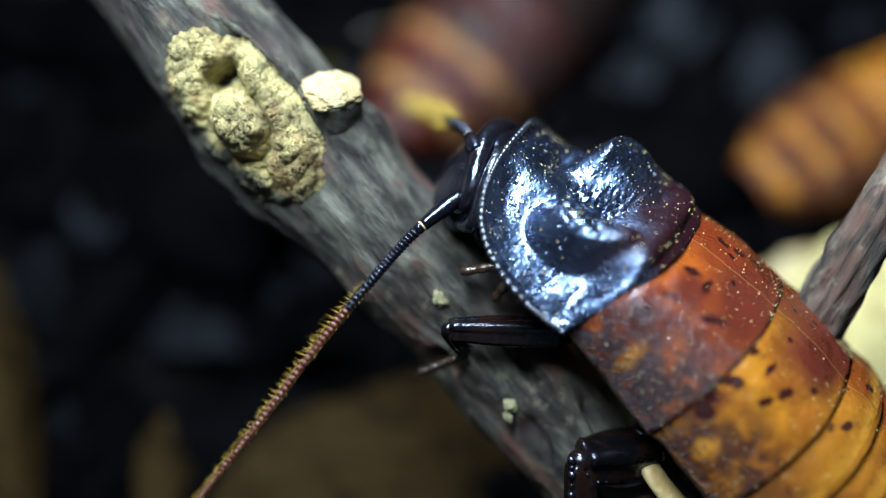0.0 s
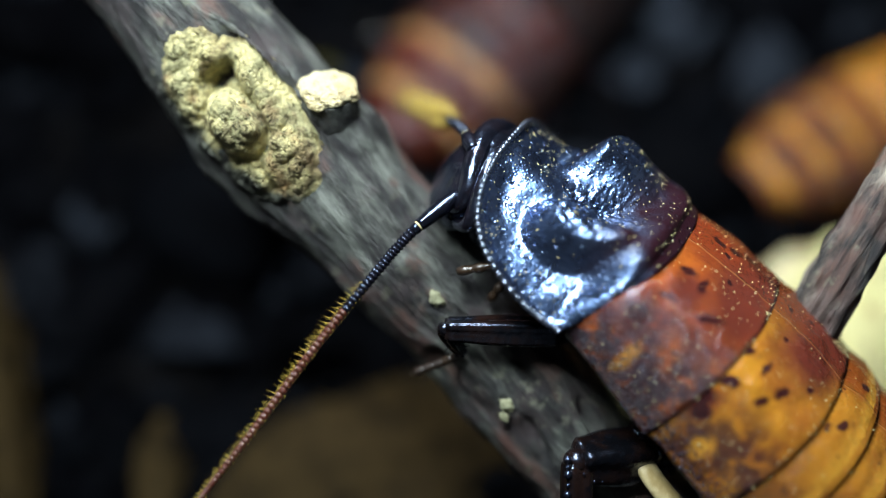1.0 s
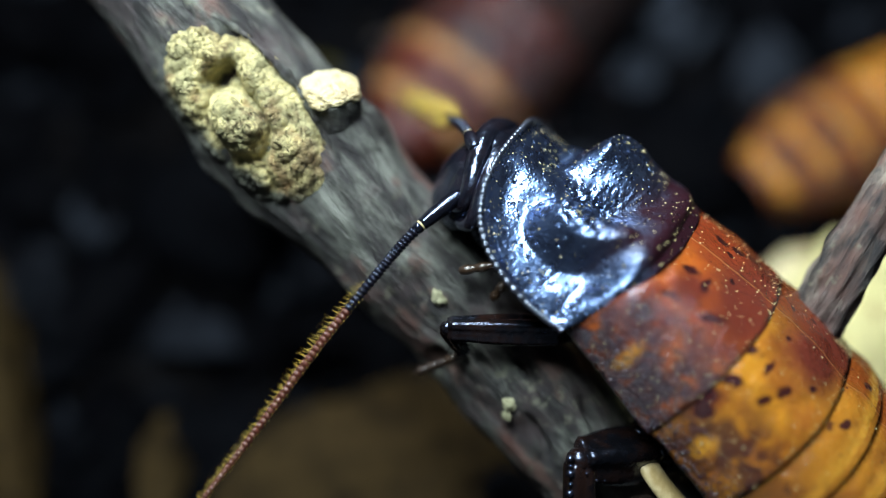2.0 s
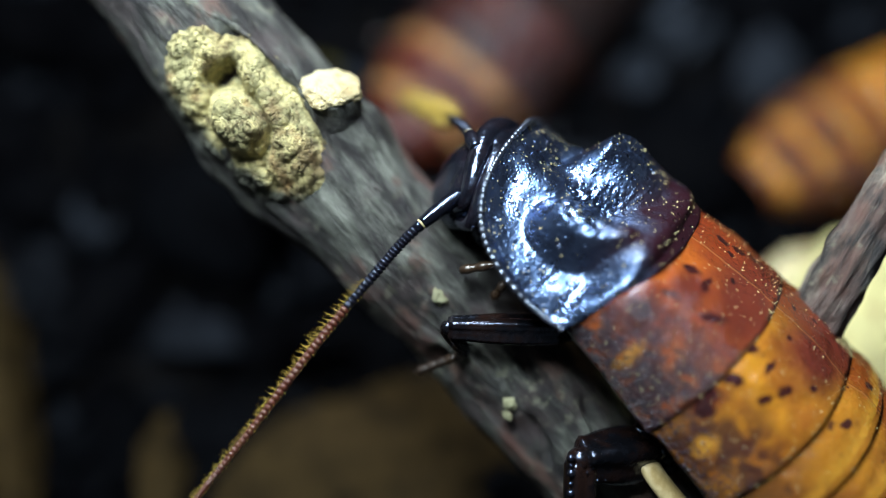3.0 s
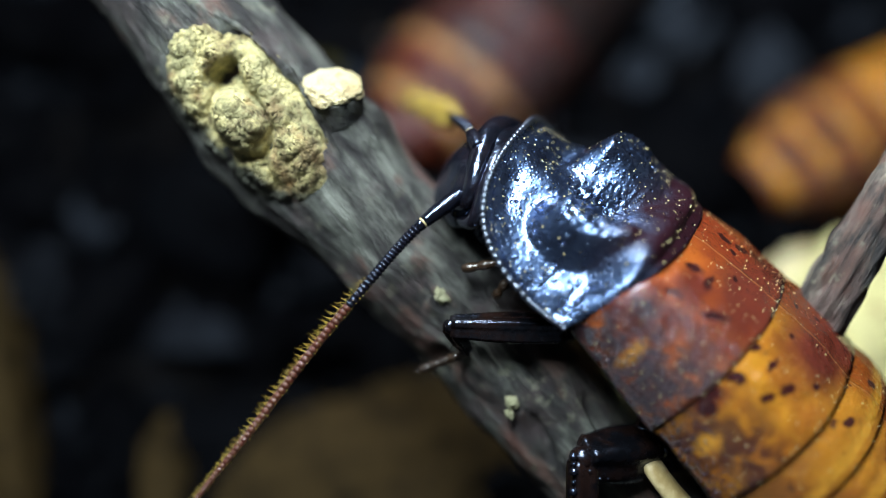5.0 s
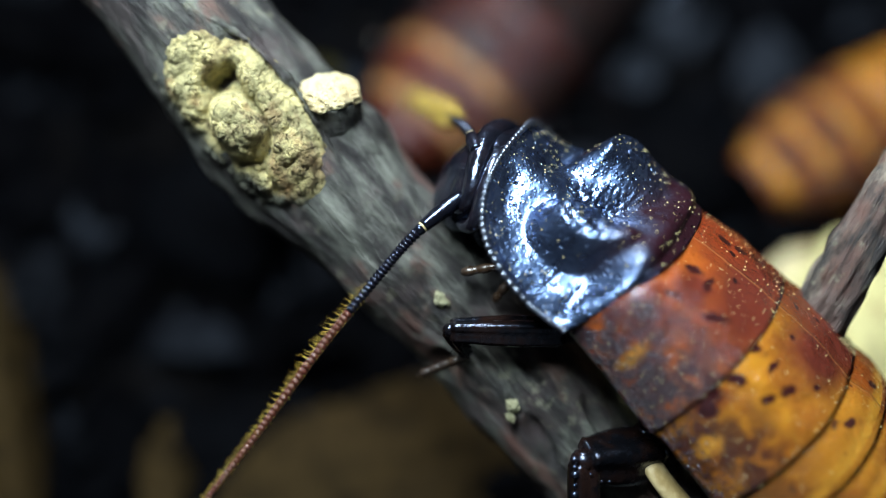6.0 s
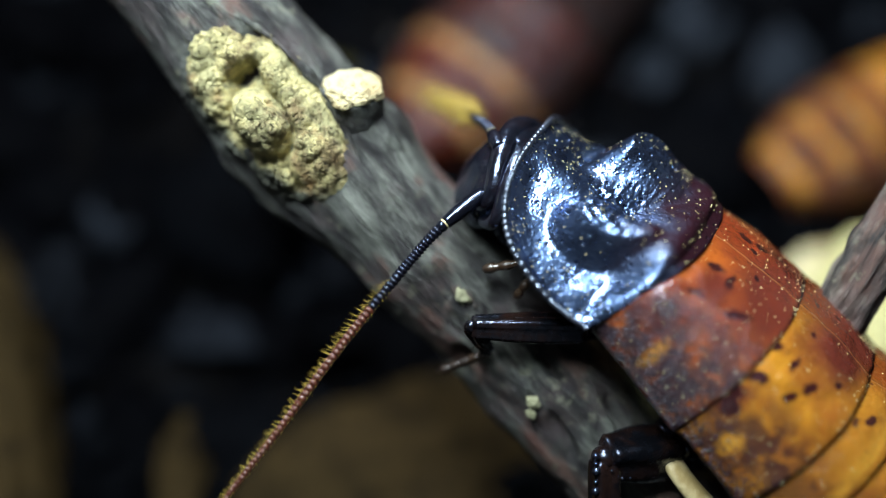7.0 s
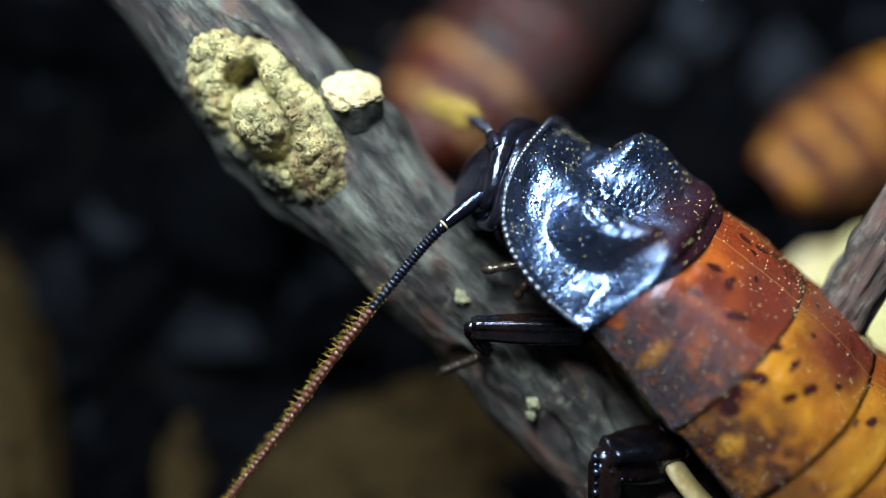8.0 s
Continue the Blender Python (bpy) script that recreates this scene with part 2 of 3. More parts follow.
META_MARKS = [
    (MULBERRY, 0.6, -18.8, 2.6, 11.0, 3.6, 3.2, 15), (MULBERRY, 0.6, -20.5, -3.5, 11.0, 3.0, 3.0, 0), (MULBERRY, 0.6, -12.9, 12.5, 4.9, 1.4, 1.0, 20),
    (DASH, 0.3, -13.0, 7.2, 9.5, 0.85, 0.42, 30), (DASH, 0.3, -15.3, 7.2, 9.9, 1.35, 0.32, 94), (DASH, 0.25, -13.5, 10.5, 7.5, 1.05, 0.45, 33),
    (DASH, 0.3, -18.0, 8.3, 9.5, 0.95, 0.42, 64), (DASH, 0.35, -17.1, 10.1, 8.4, 0.8, 0.36, 64), (DASH, 0.3, -15.5, 3.3, 11.0, 0.45, 0.4, 0),
    (DASH, 0.4, -12.6, 12.2, 5.4, 0.9, 0.6, 0), (DASH, 0.4, -13.5, 12.9, 4.3, 0.9, 0.6, 0), (DASH, 0.3, -14.6, -1.8, 11.0, 0.45, 0.4, 0), (DASH, 0.3, -17.4, -2.6, 11.1, 0.4, 0.35, 0), (DASH, 0.3, -20.3, 6.0, 10.6, 0.4, 0.35, 0),
    (OCHRE, 0.7, -16.4, 14.0, 2.1, 0.8, 0.7, 0),
]
MESO = tergum_material("red_brown_horn", (0.26, 0.062, 0.010), (0.15, 0.028, 0.010), (0.030, 0.007, 0.006), (0.020, 0.015, 0.020), 0.18, 0.0092, (0.14, 0.024, 0.008), coat=0.36, knob=1.4, marks=MESO_MARKS)
META = tergum_material("amber_horn", (0.34, 0.140, 0.012), (0.21, 0.070, 0.010), (0.050, 0.012, 0.006), (0.040, 0.013, 0.010), 0.22, 0.0106, (0.11, 0.024, 0.006), knob=0.3, coat=0.34, marks=META_MARKS)
AMBER = tergum_material("banded_amber_horn", (0.24, 0.095, 0.010), (0.14, 0.046, 0.008), (0.035, 0.010, 0.008), (0.10, 0.038, 0.010), 0.25, 0.0115, (0.14, 0.034, 0.006), (0.34, 0.155, 0.018), knob=0.3)
BLACK_HORN = horn_material("black_horn", (0.004, 0.004, 0.006), (0.008, 0.006, 0.008), 0.17, 400, (0.55, 0.7, 1.0))
BLACK_HORN.node_tree.nodes["Principled BSDF"].inputs["IOR"].default_value = 1.8
LEG_HORN = horn_material("dark_leg_horn", (0.002, 0.002, 0.0025), (0.010, 0.0045, 0.003), 0.20, 300, (0.6, 0.72, 1.0))
RIM_HORN = horn_material("rim_horn", (0.010, 0.010, 0.014), (0.016, 0.015, 0.020), 0.30, 400, (0.7, 0.82, 1.0))
RIM_HORN.node_tree.nodes["Principled BSDF"].inputs["IOR"].default_value = 2.3
EYE_HORN = horn_material("eye_horn", (0.005, 0.004, 0.006), (0.009, 0.007, 0.008), 0.1, 400, (0.55, 0.7, 1.0))
PALP = horn_material("brown_palp", (0.026, 0.014, 0.007), (0.012, 0.007, 0.005), 0.3)
JOINT = horn_material("pale_joint_skin", (0.42, 0.34, 0.18), (0.26, 0.19, 0.08), 0.4)
BELLY = horn_material("brown_belly", (0.09, 0.035, 0.014), (0.03, 0.012, 0.008), 0.4)
FLAGELLUM = horn_material("red_brown_flagellum", (0.075, 0.018, 0.010), (0.040, 0.012, 0.009), 0.25)
FLAGELLUM_BASE = horn_material("black_flagellum", (0.004, 0.004, 0.007), (0.008, 0.006, 0.008), 0.2, 400, (0.55, 0.7, 1.0))
WART = horn_material("wart_horn", (0.024, 0.014, 0.018), (0.055, 0.020, 0.014), 0.15, 900, (0.85, 0.92, 1.0))
GRAIN = horn_material("pale_grain", (0.72, 0.62, 0.30), (0.52, 0.44, 0.24), 0.25)
HAIR = horn_material("golden_hair", (0.55, 0.40, 0.07), (0.42, 0.28, 0.05), 0.35)
BARK = bark_material("grey_bark")
TWIG = bark_material("brown_twig_bark", (0.27, 0.22, 0.175), (0.095, 0.058, 0.050))
STUB = burl_material("pale_stub_wood", (0.88, 0.78, 0.48), (0.82, 0.68, 0.38), (0.48, 0.34, 0.15))
# floor colours far below real soil: the deep blacks are put into the colour
SOIL = soil_material("darkened_soil", (0.0010, 0.0010, 0.0013), (0.0035, 0.0033, 0.0036))
CHIPS = chip_material("darkened_bark_chips", (0.0008, 0.0009, 0.0014), (0.020, 0.024, 0.032), (0.0010, 0.0010, 0.0015))
BROWN_CHIP = chip_material("brown_bark", (0.032, 0.021, 0.009), (0.040, 0.027, 0.011), (0.013, 0.009, 0.005))
PALE = burl_material("pale_cream_crumb", (0.86, 0.79, 0.36), (0.74, 0.67, 0.32), (0.42, 0.38, 0.20))
LICHEN = burl_material("pale_lichen", (0.46, 0.45, 0.28), (0.34, 0.33, 0.20), (0.19, 0.18, 0.10))
HUSK = chip_material("olive_husk", (0.035, 0.030, 0.006), (0.05, 0.04, 0.008), (0.02, 0.016, 0.004))
WALL = plain_material("dark_enclosure_wall", (0.03, 0.032, 0.036), 0.5)


# ---- mesh tools ----
def mesh_of(name, verts, faces, material, smooth=True):
    me = bpy.data.meshes.new(name)
    me.from_pydata([tuple(v) for v in verts], [], faces)
    if smooth:
        me.polygons.foreach_set("use_smooth", [True] * len(me.polygons))
    me.materials.append(material)
    me.update()
    return me


def part(name, shape, material, parent, label="", thick=0.0):
    ob = new(name, mesh_of(name, *shape, material))
    ob.parent = parent
    if label:
        ob["label"] = label
    if thick:
        m = ob.modifiers.new("thickness", "SOLIDIFY")
        m.thickness, m.offset = thick, -1.0
    return ob


def grid(fn, nu, nv, wrap=False, caps=False):
    """A sheet from fn(u, v), u and v from 0 to 1; wrap closes it along u, caps closes both ends of v."""
    cols = nu if wrap else nu + 1
    verts = [fn(i / nu, j / nv) for j in range(nv + 1) for i in range(cols)]
    faces = []
    for j in range(nv):
        for i in range(nu):
            k = (i + 1) % cols
            faces.append((j * cols + i, j * cols + k, (j + 1) * cols + k, (j + 1) * cols + i))
    if caps:
        faces.append(tuple(range(cols))[::-1])
        faces.append(tuple(nv * cols + i for i in range(cols)))
    return verts, faces


def smooth_path(knots):
    """A function of t in 0..1 through the knots (Catmull-Rom)."""
    pts = [Vector(k) for k in knots]
    pts = [2 * pts[0] - pts[1], *pts, 2 * pts[-1] - pts[-2]]
    count = len(pts) - 3

    def at(t):
        s = min(max(t, 0.0), 1.0) * count
        i = min(int(s), count - 1)
        f = s - i
        a, b, c, d = pts[i:i + 4]
        return 0.5 * (2 * b + (c - a) * f + (2 * a - 5 * b + 4 * c - d) * f * f + (3 * b - a - 3 * c + d) * f ** 3)
    return at


def frames_along(at, nv, up=(0, 0, 1)):
    out, side = [], None
    for j in range(nv + 1):
        t = j / nv
        way = (at(min(t + 0.004, 1)) - at(max(t - 0.004, 0))).normalized()
        if side is None:
            side = way.cross(Vector(up)).normalized()
        side = (side - way * side.dot(way)).normalized()
        out.append((at(t), side, way.cross(side)))
    return out


def tube(knots, radius, nu=16, nv=24, swell=None, flat=1.0, up=(0, 0, 1)):
    """A closed tube along the knots; radius(t); swell(angle, t, place) adds to it."""
    at = smooth_path(knots)
    fr = frames_along(at, nv, up)

    def fn(u, v):
        j = round(v * nv)
        p, s, b = fr[j]
        a = 2 * math.pi * u
        r = radius(v)
        if swell:
            r += swell(a, v, p)
        return p + s * (r * math.cos(a)) + b * (r * flat * math.sin(a))
    return grid(fn, nu, nv, True, True)


def ball(rx, ry, rz, nu=24, nv=16, at=(0, 0, 0), swell=None, turn=None):
    c = Vector(at)

    def fn(u, v):
        a, b = 2 * math.pi * u, math.pi * (0.004 + 0.992 * v)
        d = Vector((math.sin(b) * math.cos(a), math.sin(b) * math.sin(a), -math.cos(b)))
        k = 1 + (swell(d) if swell else 0)
        p = Vector((d.x * rx * k, d.y * ry * k, d.z * rz * k))
        return c + (turn @ p if turn else p)
    return grid(fn, nu, nv, True, True)


def joined(shapes):
    verts, faces = [], []
    for v, f in shapes:
        k = len(verts)
        verts += v
        faces += [tuple(i + k for i in q) for q in f]
    return verts, faces


def cone(base, tip, r):
    base, tip = Vector(base), Vector(tip)
    way = (tip - base).normalized()
    side = way.orthogonal().normalized()
    other = way.cross(side)
    ring = [base + r * (side * math.cos(a) + other * math.sin(a)) for a in (0, 2.1, 4.2)]
    return ring + [tip], [(0, 1, 3), (1, 2, 3), (2, 0, 3), (2, 1, 0)]


def fbm(p, scale, octaves=4):
    return noise.fractal(Vector(p) * scale, 1.0, 2.0, octaves)


def lerp(a, b, t):
    return a + (b - a) * t


def bell(d2, width):
    return math.exp(-d2 / (width * width))


def smooth(lo, hi, x):
    t = min(1.0, max(0.0, (x - lo) / (hi - lo)))
    return t * t * (3 - 2 * t)


# ---- enclosure ----
def ground_height(x, y):
    return -0.012 + 0.0035 * noise.noise((x * 28, y * 28, 0.3)) + 0.0022 * noise.noise((x * 75, y * 75, 4.1)) + 0.001 * noise.noise((x * 190, y * 190, 7.7))


def build_enclosure():
    def soil(u, v):
        x, y = lerp(-0.25, 0.25, u), lerp(-0.17, 0.33, v)
        return Vector((x, y, ground_height(x, y)))
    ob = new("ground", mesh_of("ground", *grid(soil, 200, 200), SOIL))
    tagged(ob, "soil floor of the enclosure, colour darkened towards black", "ground", kind="structure")
    for name, x, y, sx, sy in (("wall_west", -0.255, 0.08, 0.01, 0.51), ("wall_east", 0.255, 0.08, 0.01, 0.51),
                               ("wall_north", 0, 0.335, 0.5, 0.01), ("wall_south", 0, -0.175, 0.5, 0.01)):
        bm = bmesh.new()
        bmesh.ops.create_cube(bm, size=1, matrix=Matrix.LocRotScale((x, y, 0.19), None, (sx, sy, 0.42)))
        bmesh.ops.bevel(bm, geom=list(bm.edges), offset=0.001, segments=2, affect="EDGES")
        me = bpy.data.meshes.new(name)
        bm.to_mesh(me)
        bm.free()
        me.materials.append(WALL)
        tagged(new(name, me), "plain dark wall of the enclosure", "wall", kind="structure")


def chip_shape(rng, size, flat):
    seed = Vector((rng.random() * 50, rng.random() * 50, rng.random() * 50))
    turn = Euler((rng.uniform(-0.5, 0.5), rng.uniform(-0.5, 0.5), rng.uniform(0, 6.3))).to_matrix()
    long = rng.uniform(0.9, 1.9)
    return ball(size * long, size, size * flat, 8, 5, (0, 0, 0), lambda d: 0.45 * noise.noise(d * 1.3 + seed), turn)


def build_chips():
    rng = random.Random(4)
    shapes = []
    for _ in range(2600):
        x, y = rng.uniform(-0.17, 0.17), rng.uniform(0.0, 0.24)
        size = rng.choice((0.0012, 0.002, 0.003, 0.0045, 0.006)) * rng.uniform(0.7, 1.2)
        flat = rng.uniform(0.3, 0.6)
        v, f = chip_shape(rng, size, flat)
        up = Vector((x, y, ground_height(x, y) + size * flat * 0.35))
        shapes.append(([p + up for p in v], f))
    for _ in range(110):
        x, y = rng.uniform(-0.16, 0.16), rng.uniform(0.02, 0.23)
        if -0.04 < x < 0.02 and y < 0.08:
            continue
        size, flat = rng.uniform(0.006, 0.011), rng.uniform(0.45, 0.8)
        v, f = chip_shape(rng, size, flat)
        up = Vector((x, y, ground_height(x, y) + size * flat * 0.1))
        shapes.append(([p + up for p in v], f))
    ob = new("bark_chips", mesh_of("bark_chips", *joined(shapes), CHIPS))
    tagged(ob, "bark chips scattered over the soil, colour darkened to blue-black", "bark chips", kind="stuff")


def loose_piece(name, label, category, x, y, size, material, seed, rough=0.3, lift=0.4, turn=0.0, detail=(40, 26)):
    s = Vector((seed * 3.1, seed * 1.7, seed))
    rot = Euler((0, 0, radians(turn))).to_matrix()
    shape = ball(*size, *detail, (0, 0, 0), lambda d: rough * noise.noise(d * 1.2 + s) + rough * 0.5 * noise.noise(d * 3.1 + s) + rough * 0.2 * noise.noise(d * 8 + s), rot)
    ob = new(name, mesh_of(name, *shape, material))
    ob.location = (x, y, ground_height(x, y) + size[2] * lift)
    return tagged(ob, label, category)


# ---- branch ----
# cracks in the bark: place along and across, half length, slant
FISSURES = [(0.0290, -0.0022, 0.0026, -0.12), (0.0310, 0.0026, 0.0024, -0.2), (0.0225, 0.0010, 0.0018, 0.05), (0.0160, -0.0040, 0.0020, 0.0), (0.0060, 0.0030, 0.0022, 0.1)]
BRANCH = [(-0.1706, 0.2351, 0.1257), (-0.0918, 0.1537, 0.0825), (-0.0263, 0.0861, 0.0465), (0.0128, 0.0487, 0.0260), (0.0460, 0.0158, 0.0081), (0.072, -0.0114, -0.0057)]


def build_branch():
    way = Vector((0.650, -0.671, -0.357))
    root = new("branch")
    root.matrix_world = Matrix.Translation((-0.0075, 0.0667, 0.0362)) @ way.to_track_quat("X", "Z").to_matrix().to_4x4()
    inv = root.matrix_world.inverted()
    knots = [inv @ Vector(k) for k in BRANCH]

    bulge = inv @ Vector((-0.0290, 0.0700, 0.0410))
    hole = inv @ Vector((-0.02351, 0.07910, 0.04780))
    collar = inv @ Vector((-0.0104, 0.0748, 0.0420))
    across = Vector((0, 0, 1)).cross(Vector((1, 0, 0)))

    def side_of(a):
        return -across * math.cos(a) - Vector((0, 0, 1)) * math.sin(a)

    def swell(a, t, p):
        long = Vector((p.x * 90, math.cos(a) * 1.1, math.sin(a) * 1.1))
        fibre = Vector((p.x * 200, math.cos(a) * 5, math.sin(a) * 5))
        place = p + 0.006 * (side_of(a))
        near = bell(((place - bulge) * 1.0).length_squared, 0.0105)
        dent = bell((p + 0.0075 * side_of(a) - hole).length_squared, 0.0034)
        lower = bell((place - Vector((-0.0135, -0.0085, 0.0010))).length_squared, 0.0110)
        cut = 0.0
        if place.z > 0:
            for x, y, half, slant in FISSURES:
                off = (place.x - x) / half
                if abs(off) < 1.6:
                    cut = max(cut, bell(off ** 4, 1.0) * bell((place.y - y - slant * (place.x - x)) ** 2, 0.00055))
        return 0.0032 * near + 0.0016 * lower + 0.0022 * bell((place - collar).length_squared, 0.0038) - 0.0016 * cut - 0.0026 * bell((place - Vector((-0.0145, -0.0040, 0.0065))).length_squared, 0.0055) - 0.0085 * dent + 0.0006 * noise.noise(long) + 0.0004 * noise.noise(fibre) + 0.0002 * noise.noise(fibre * 2.3)
    part("bark", tube(knots, lambda t: 0.0072 + 0.0006 * min(1, max(0, (0.46 - t) / 0.12)), 150, 560, swell), BARK, root)

    twig = [inv @ Vector(k) for k in ((0.0247, 0.0312, 0.0160), (0.0345, 0.0462, 0.0268), (0.0437, 0.0601, 0.0402), (0.0619, 0.0875, 0.0566), (0.0870, 0.1256, 0.0768))]

    def twig_swell(a, t, p):
        fibre = Vector((t * 14, math.cos(a) * 2.2, math.sin(a) * 2.2))
        ridge = Vector((t * 5, math.cos(a) * 5.5, math.sin(a) * 5.5))
        return 0.0006 * noise.noise(fibre) + 0.0005 * noise.noise(fibre * 2.7) + 0.0007 * noise.noise(ridge) + 0.0003 * noise.noise(ridge * 2.3)
    lie = Matrix.Translation(twig[1]) @ (twig[3] - twig[1]).to_track_quat("X", "Z").to_matrix().to_4x4()
    shoot = part("side_shoot", tube([lie.inverted() @ k for k in twig], lambda t: lerp(0.0032, 0.0023, t), 48, 200, twig_swell), TWIG, root, "slender brown side shoot")
    shoot.matrix_local = lie
    build_burl(root, inv)


def build_burl(root, inv):
    centre = inv @ Vector((-0.02120, 0.07545, 0.04690))
    # axes of the wound: along the branch, across it, out towards the open side
    along = Vector((1, 0, 0))
    out = (inv.to_3x3() @ Vector((-0.16, -0.44, 0.88))).normalized()
    out = (out - along * out.dot(along)).normalized()
    cross = along.cross(out)
    if (inv.to_3x3() @ Vector((1, 0, 0))).dot(cross) < 0:
        cross = -cross
    groove = smooth_path([(-5.2, 2.4, 0), (-0.6, 1.7, 0), (2.8, 1.2, 0), (5.4, -1.4, 0), (8.2, -2.6, 0)])
    line = [groove(i / 40) for i in range(41)]

    def height(x, y):
        """Relief of the wound in millimetres; x along, y across."""
        q = Vector((x, y, 0))
        e = (x / 13.0) ** 2 + (y / 5.8) ** 2
        h = 3.2 * max(0.0, 1 - e) ** 0.5 - 1.6 * e ** 3
        near = min((q - p).length_squared for p in line)
        h -= 2.6 * bell(near, 0.55)
        h -= 1.2 * bell((x - 4.0) ** 2 * 0.05 + (y + 4.8) ** 2, 1.5)
        lump = (((x - 0.9) / 3.3) ** 2 + ((y + 1.0) / 2.3) ** 2) ** 0.5
        h += 1.9 * smooth(1.15, 0.45, lump) - 1.5 * bell((lump - 1.28) ** 2, 0.24)
        h += 1.2 * bell((x - 6.0) ** 2 * 0.25 + (y - 1.9) ** 2, 1.6)
        h -= 0.9 * bell((x + 1.5) ** 2 * 0.3 + (y + 3.4) ** 2, 0.7)
        h = max(h, 1.3 * (1 - e) + 0.25 * noise.noise((x * 1.3, y * 1.3, 6.0)))
        h -= 9.5 * bell((x + 4.5) ** 2 * 1.5 + (y - 0.7) ** 2 * 0.7, 1.45)
        n1 = noise.fractal(Vector((x * 0.42, y * 0.42, 1.3)), 0.8, 2.0, 3)
        n2 = noise.hetero_terrain(Vector((x * 1.1, y * 1.1, 7.0)), 0.7, 2.1, 5, 0.4)
        h -= 2.2 * max(0.0, noise.noise((x * 0.75, y * 0.75, 11.0)) - 0.12) * max(0.0, 1 - e)
        n3 = abs(noise.noise((x * 1.05, y * 1.05, 3.0))) + 0.5 * abs(noise.noise((x * 3.4, y * 3.4, 9.0)))
        return h + 0.95 * n1 + 0.22 * n2 + 0.22 * n3 + 0.20 * noise.noise((x * 4.2, y * 4.2, 2.0)) + 0.11 * noise.noise((x * 9.0, y * 9.0, 5.0))

    def fn(u, v):
        a, r = 2 * math.pi * u, 0.002 + v
        wide = 1 + 0.16 * noise.noise((math.cos(a) * 1.6, math.sin(a) * 1.6, 0.7)) + 0.07 * noise.noise((math.cos(a) * 5, math.sin(a) * 5, 2.7))
        x, y = 13.0 * r * wide * math.cos(a), 5.8 * r * wide * math.sin(a)
        return centre + (along * x + cross * y + out * height(x, y)) * MM
    # oval shifted across the branch, so its grey paints the left flank's shade too
    crust = burl_material("crusty_burl", (0.76, 0.66, 0.31), (0.46, 0.42, 0.21), (0.060, 0.048, 0.024), 0.7, (0.20, 0.13, 0.055), (centre + cross * 0.0015, along, cross))
    part("burl", grid(fn, 380, 170, True, False), crust, root, "crusty pale yellow-green burl with a dark hole", 0.0006)
    lip = []
    for i in range(25):
        a = radians(lerp(178, 12, i / 24))
        lip.append(centre + (along * 13.6 * math.cos(a) + cross * 6.2 * math.sin(a) + out * (1.5 + 0.3 * math.sin(i * 1.3))) * MM)
    part("bark_lip", tube(lip, lambda t: MM * 0.34 * math.sin(math.pi * (0.04 + 0.92 * t)) ** 0.5, 12, 160, lambda a, t, p: 0.0004 * noise.noise(p * 420) + 0.0002 * noise.noise(p * 1300)), BARK, root, "raised lip of bark round the burl")

    cap = inv @ Vector((-0.01187, 0.07660, 0.04920))
    foot = inv @ Vector((-0.0120, 0.0722, 0.0375))
    way = (cap - foot).normalized()
    part("stub", tube([foot, foot.lerp(cap, 0.35), foot.lerp(cap, 0.7), cap], lambda t: MM * lerp(3.9, 3.05, t), 40, 60, lambda a, t, p: 0.0004 * noise.noise(Vector((t * 5, math.cos(a) * 2, math.sin(a) * 2)))), BARK, root, "bark-covered stub of a snapped shoot")

    def rough(d):
        return 0.24 * noise.noise(d * 1.6 + Vector((5, 5, 5))) + 0.07 * noise.noise(d * 4.1) + 0.05 * noise.noise(d * 9) + 0.04 * noise.noise(d * 21)
    part("stub_end", ball(0.0031, 0.0033, 0.0014, 96, 64, cap + way * 0.0002, rough, way.to_track_quat("Z", "Y").to_matrix()), STUB, root, "broken pale cream wood end")
    rng = random.Random(2)
    for x, y, z, r in ((-0.00024, 0.05729, 0.03856, 0.0010), (0.00734, 0.04714, 0.03286, 0.0008), (0.00711, 0.04606, 0.0321, 0.0006), (-0.00763, 0.06319, 0.0414, 0.0007), (-0.00879, 0.06391, 0.0422, 0.0006)):
        s = Vector((rng.random() * 9, rng.random() * 9, 0))
        part("lichen", ball(r, r * 0.8, r * 0.6, 20, 14, inv @ Vector((x, y - 0.0001, z + 0.0002)), lambda d: 0.5 * noise.noise(d * 2 + s) + 0.25 * noise.noise(d * 6 + s)), LICHEN, root)
    tagged(root, "weathered grey branch with a crusty yellow burl and side shoot", "branch")


# ---- cockroach ----
def tergum_point(plate, th, v):
    """A place on a back plate, in millimetres; th: degrees from the keel to the left, v from 0 (front) to 1 (rear)."""
    x0, x1, a0, a1, b0, b1, sweep = plate
    tuck = 1 - 0.018 * (1 - v) ** 3
    a, b = lerp(a0, a1, v) * tuck, lerp(b0, b1, v) * tuck
    s, c = math.sin(radians(th)), math.cos(radians(th))
    y = a * math.copysign(abs(s) ** 0.95, s)
    z = b * math.copysign(abs(c) ** 0.92, c) + 0.35 * math.sin(math.pi * v)
    x = lerp(x0, x1, v) - sweep * abs(s) ** 4 * v
    wob = 0.25 * noise.noise((x * 0.3, y * 0.3, z * 0.3)) + 0.10 * noise.noise((x * 0.9, y * 0.9, z * 0.9 + 4))
    return Vector((x, y, z + wob))


def tergum(*plate, reach=100.0, nu=72, nv=20):
    """One back plate, in millimetres: from x0 (front) to x1 (rear), half widths a and heights b, sweep of the sides."""
    return grid(lambda u, v: tergum_point(plate, reach * (2 * u - 1), v) * MM, nu, nv)


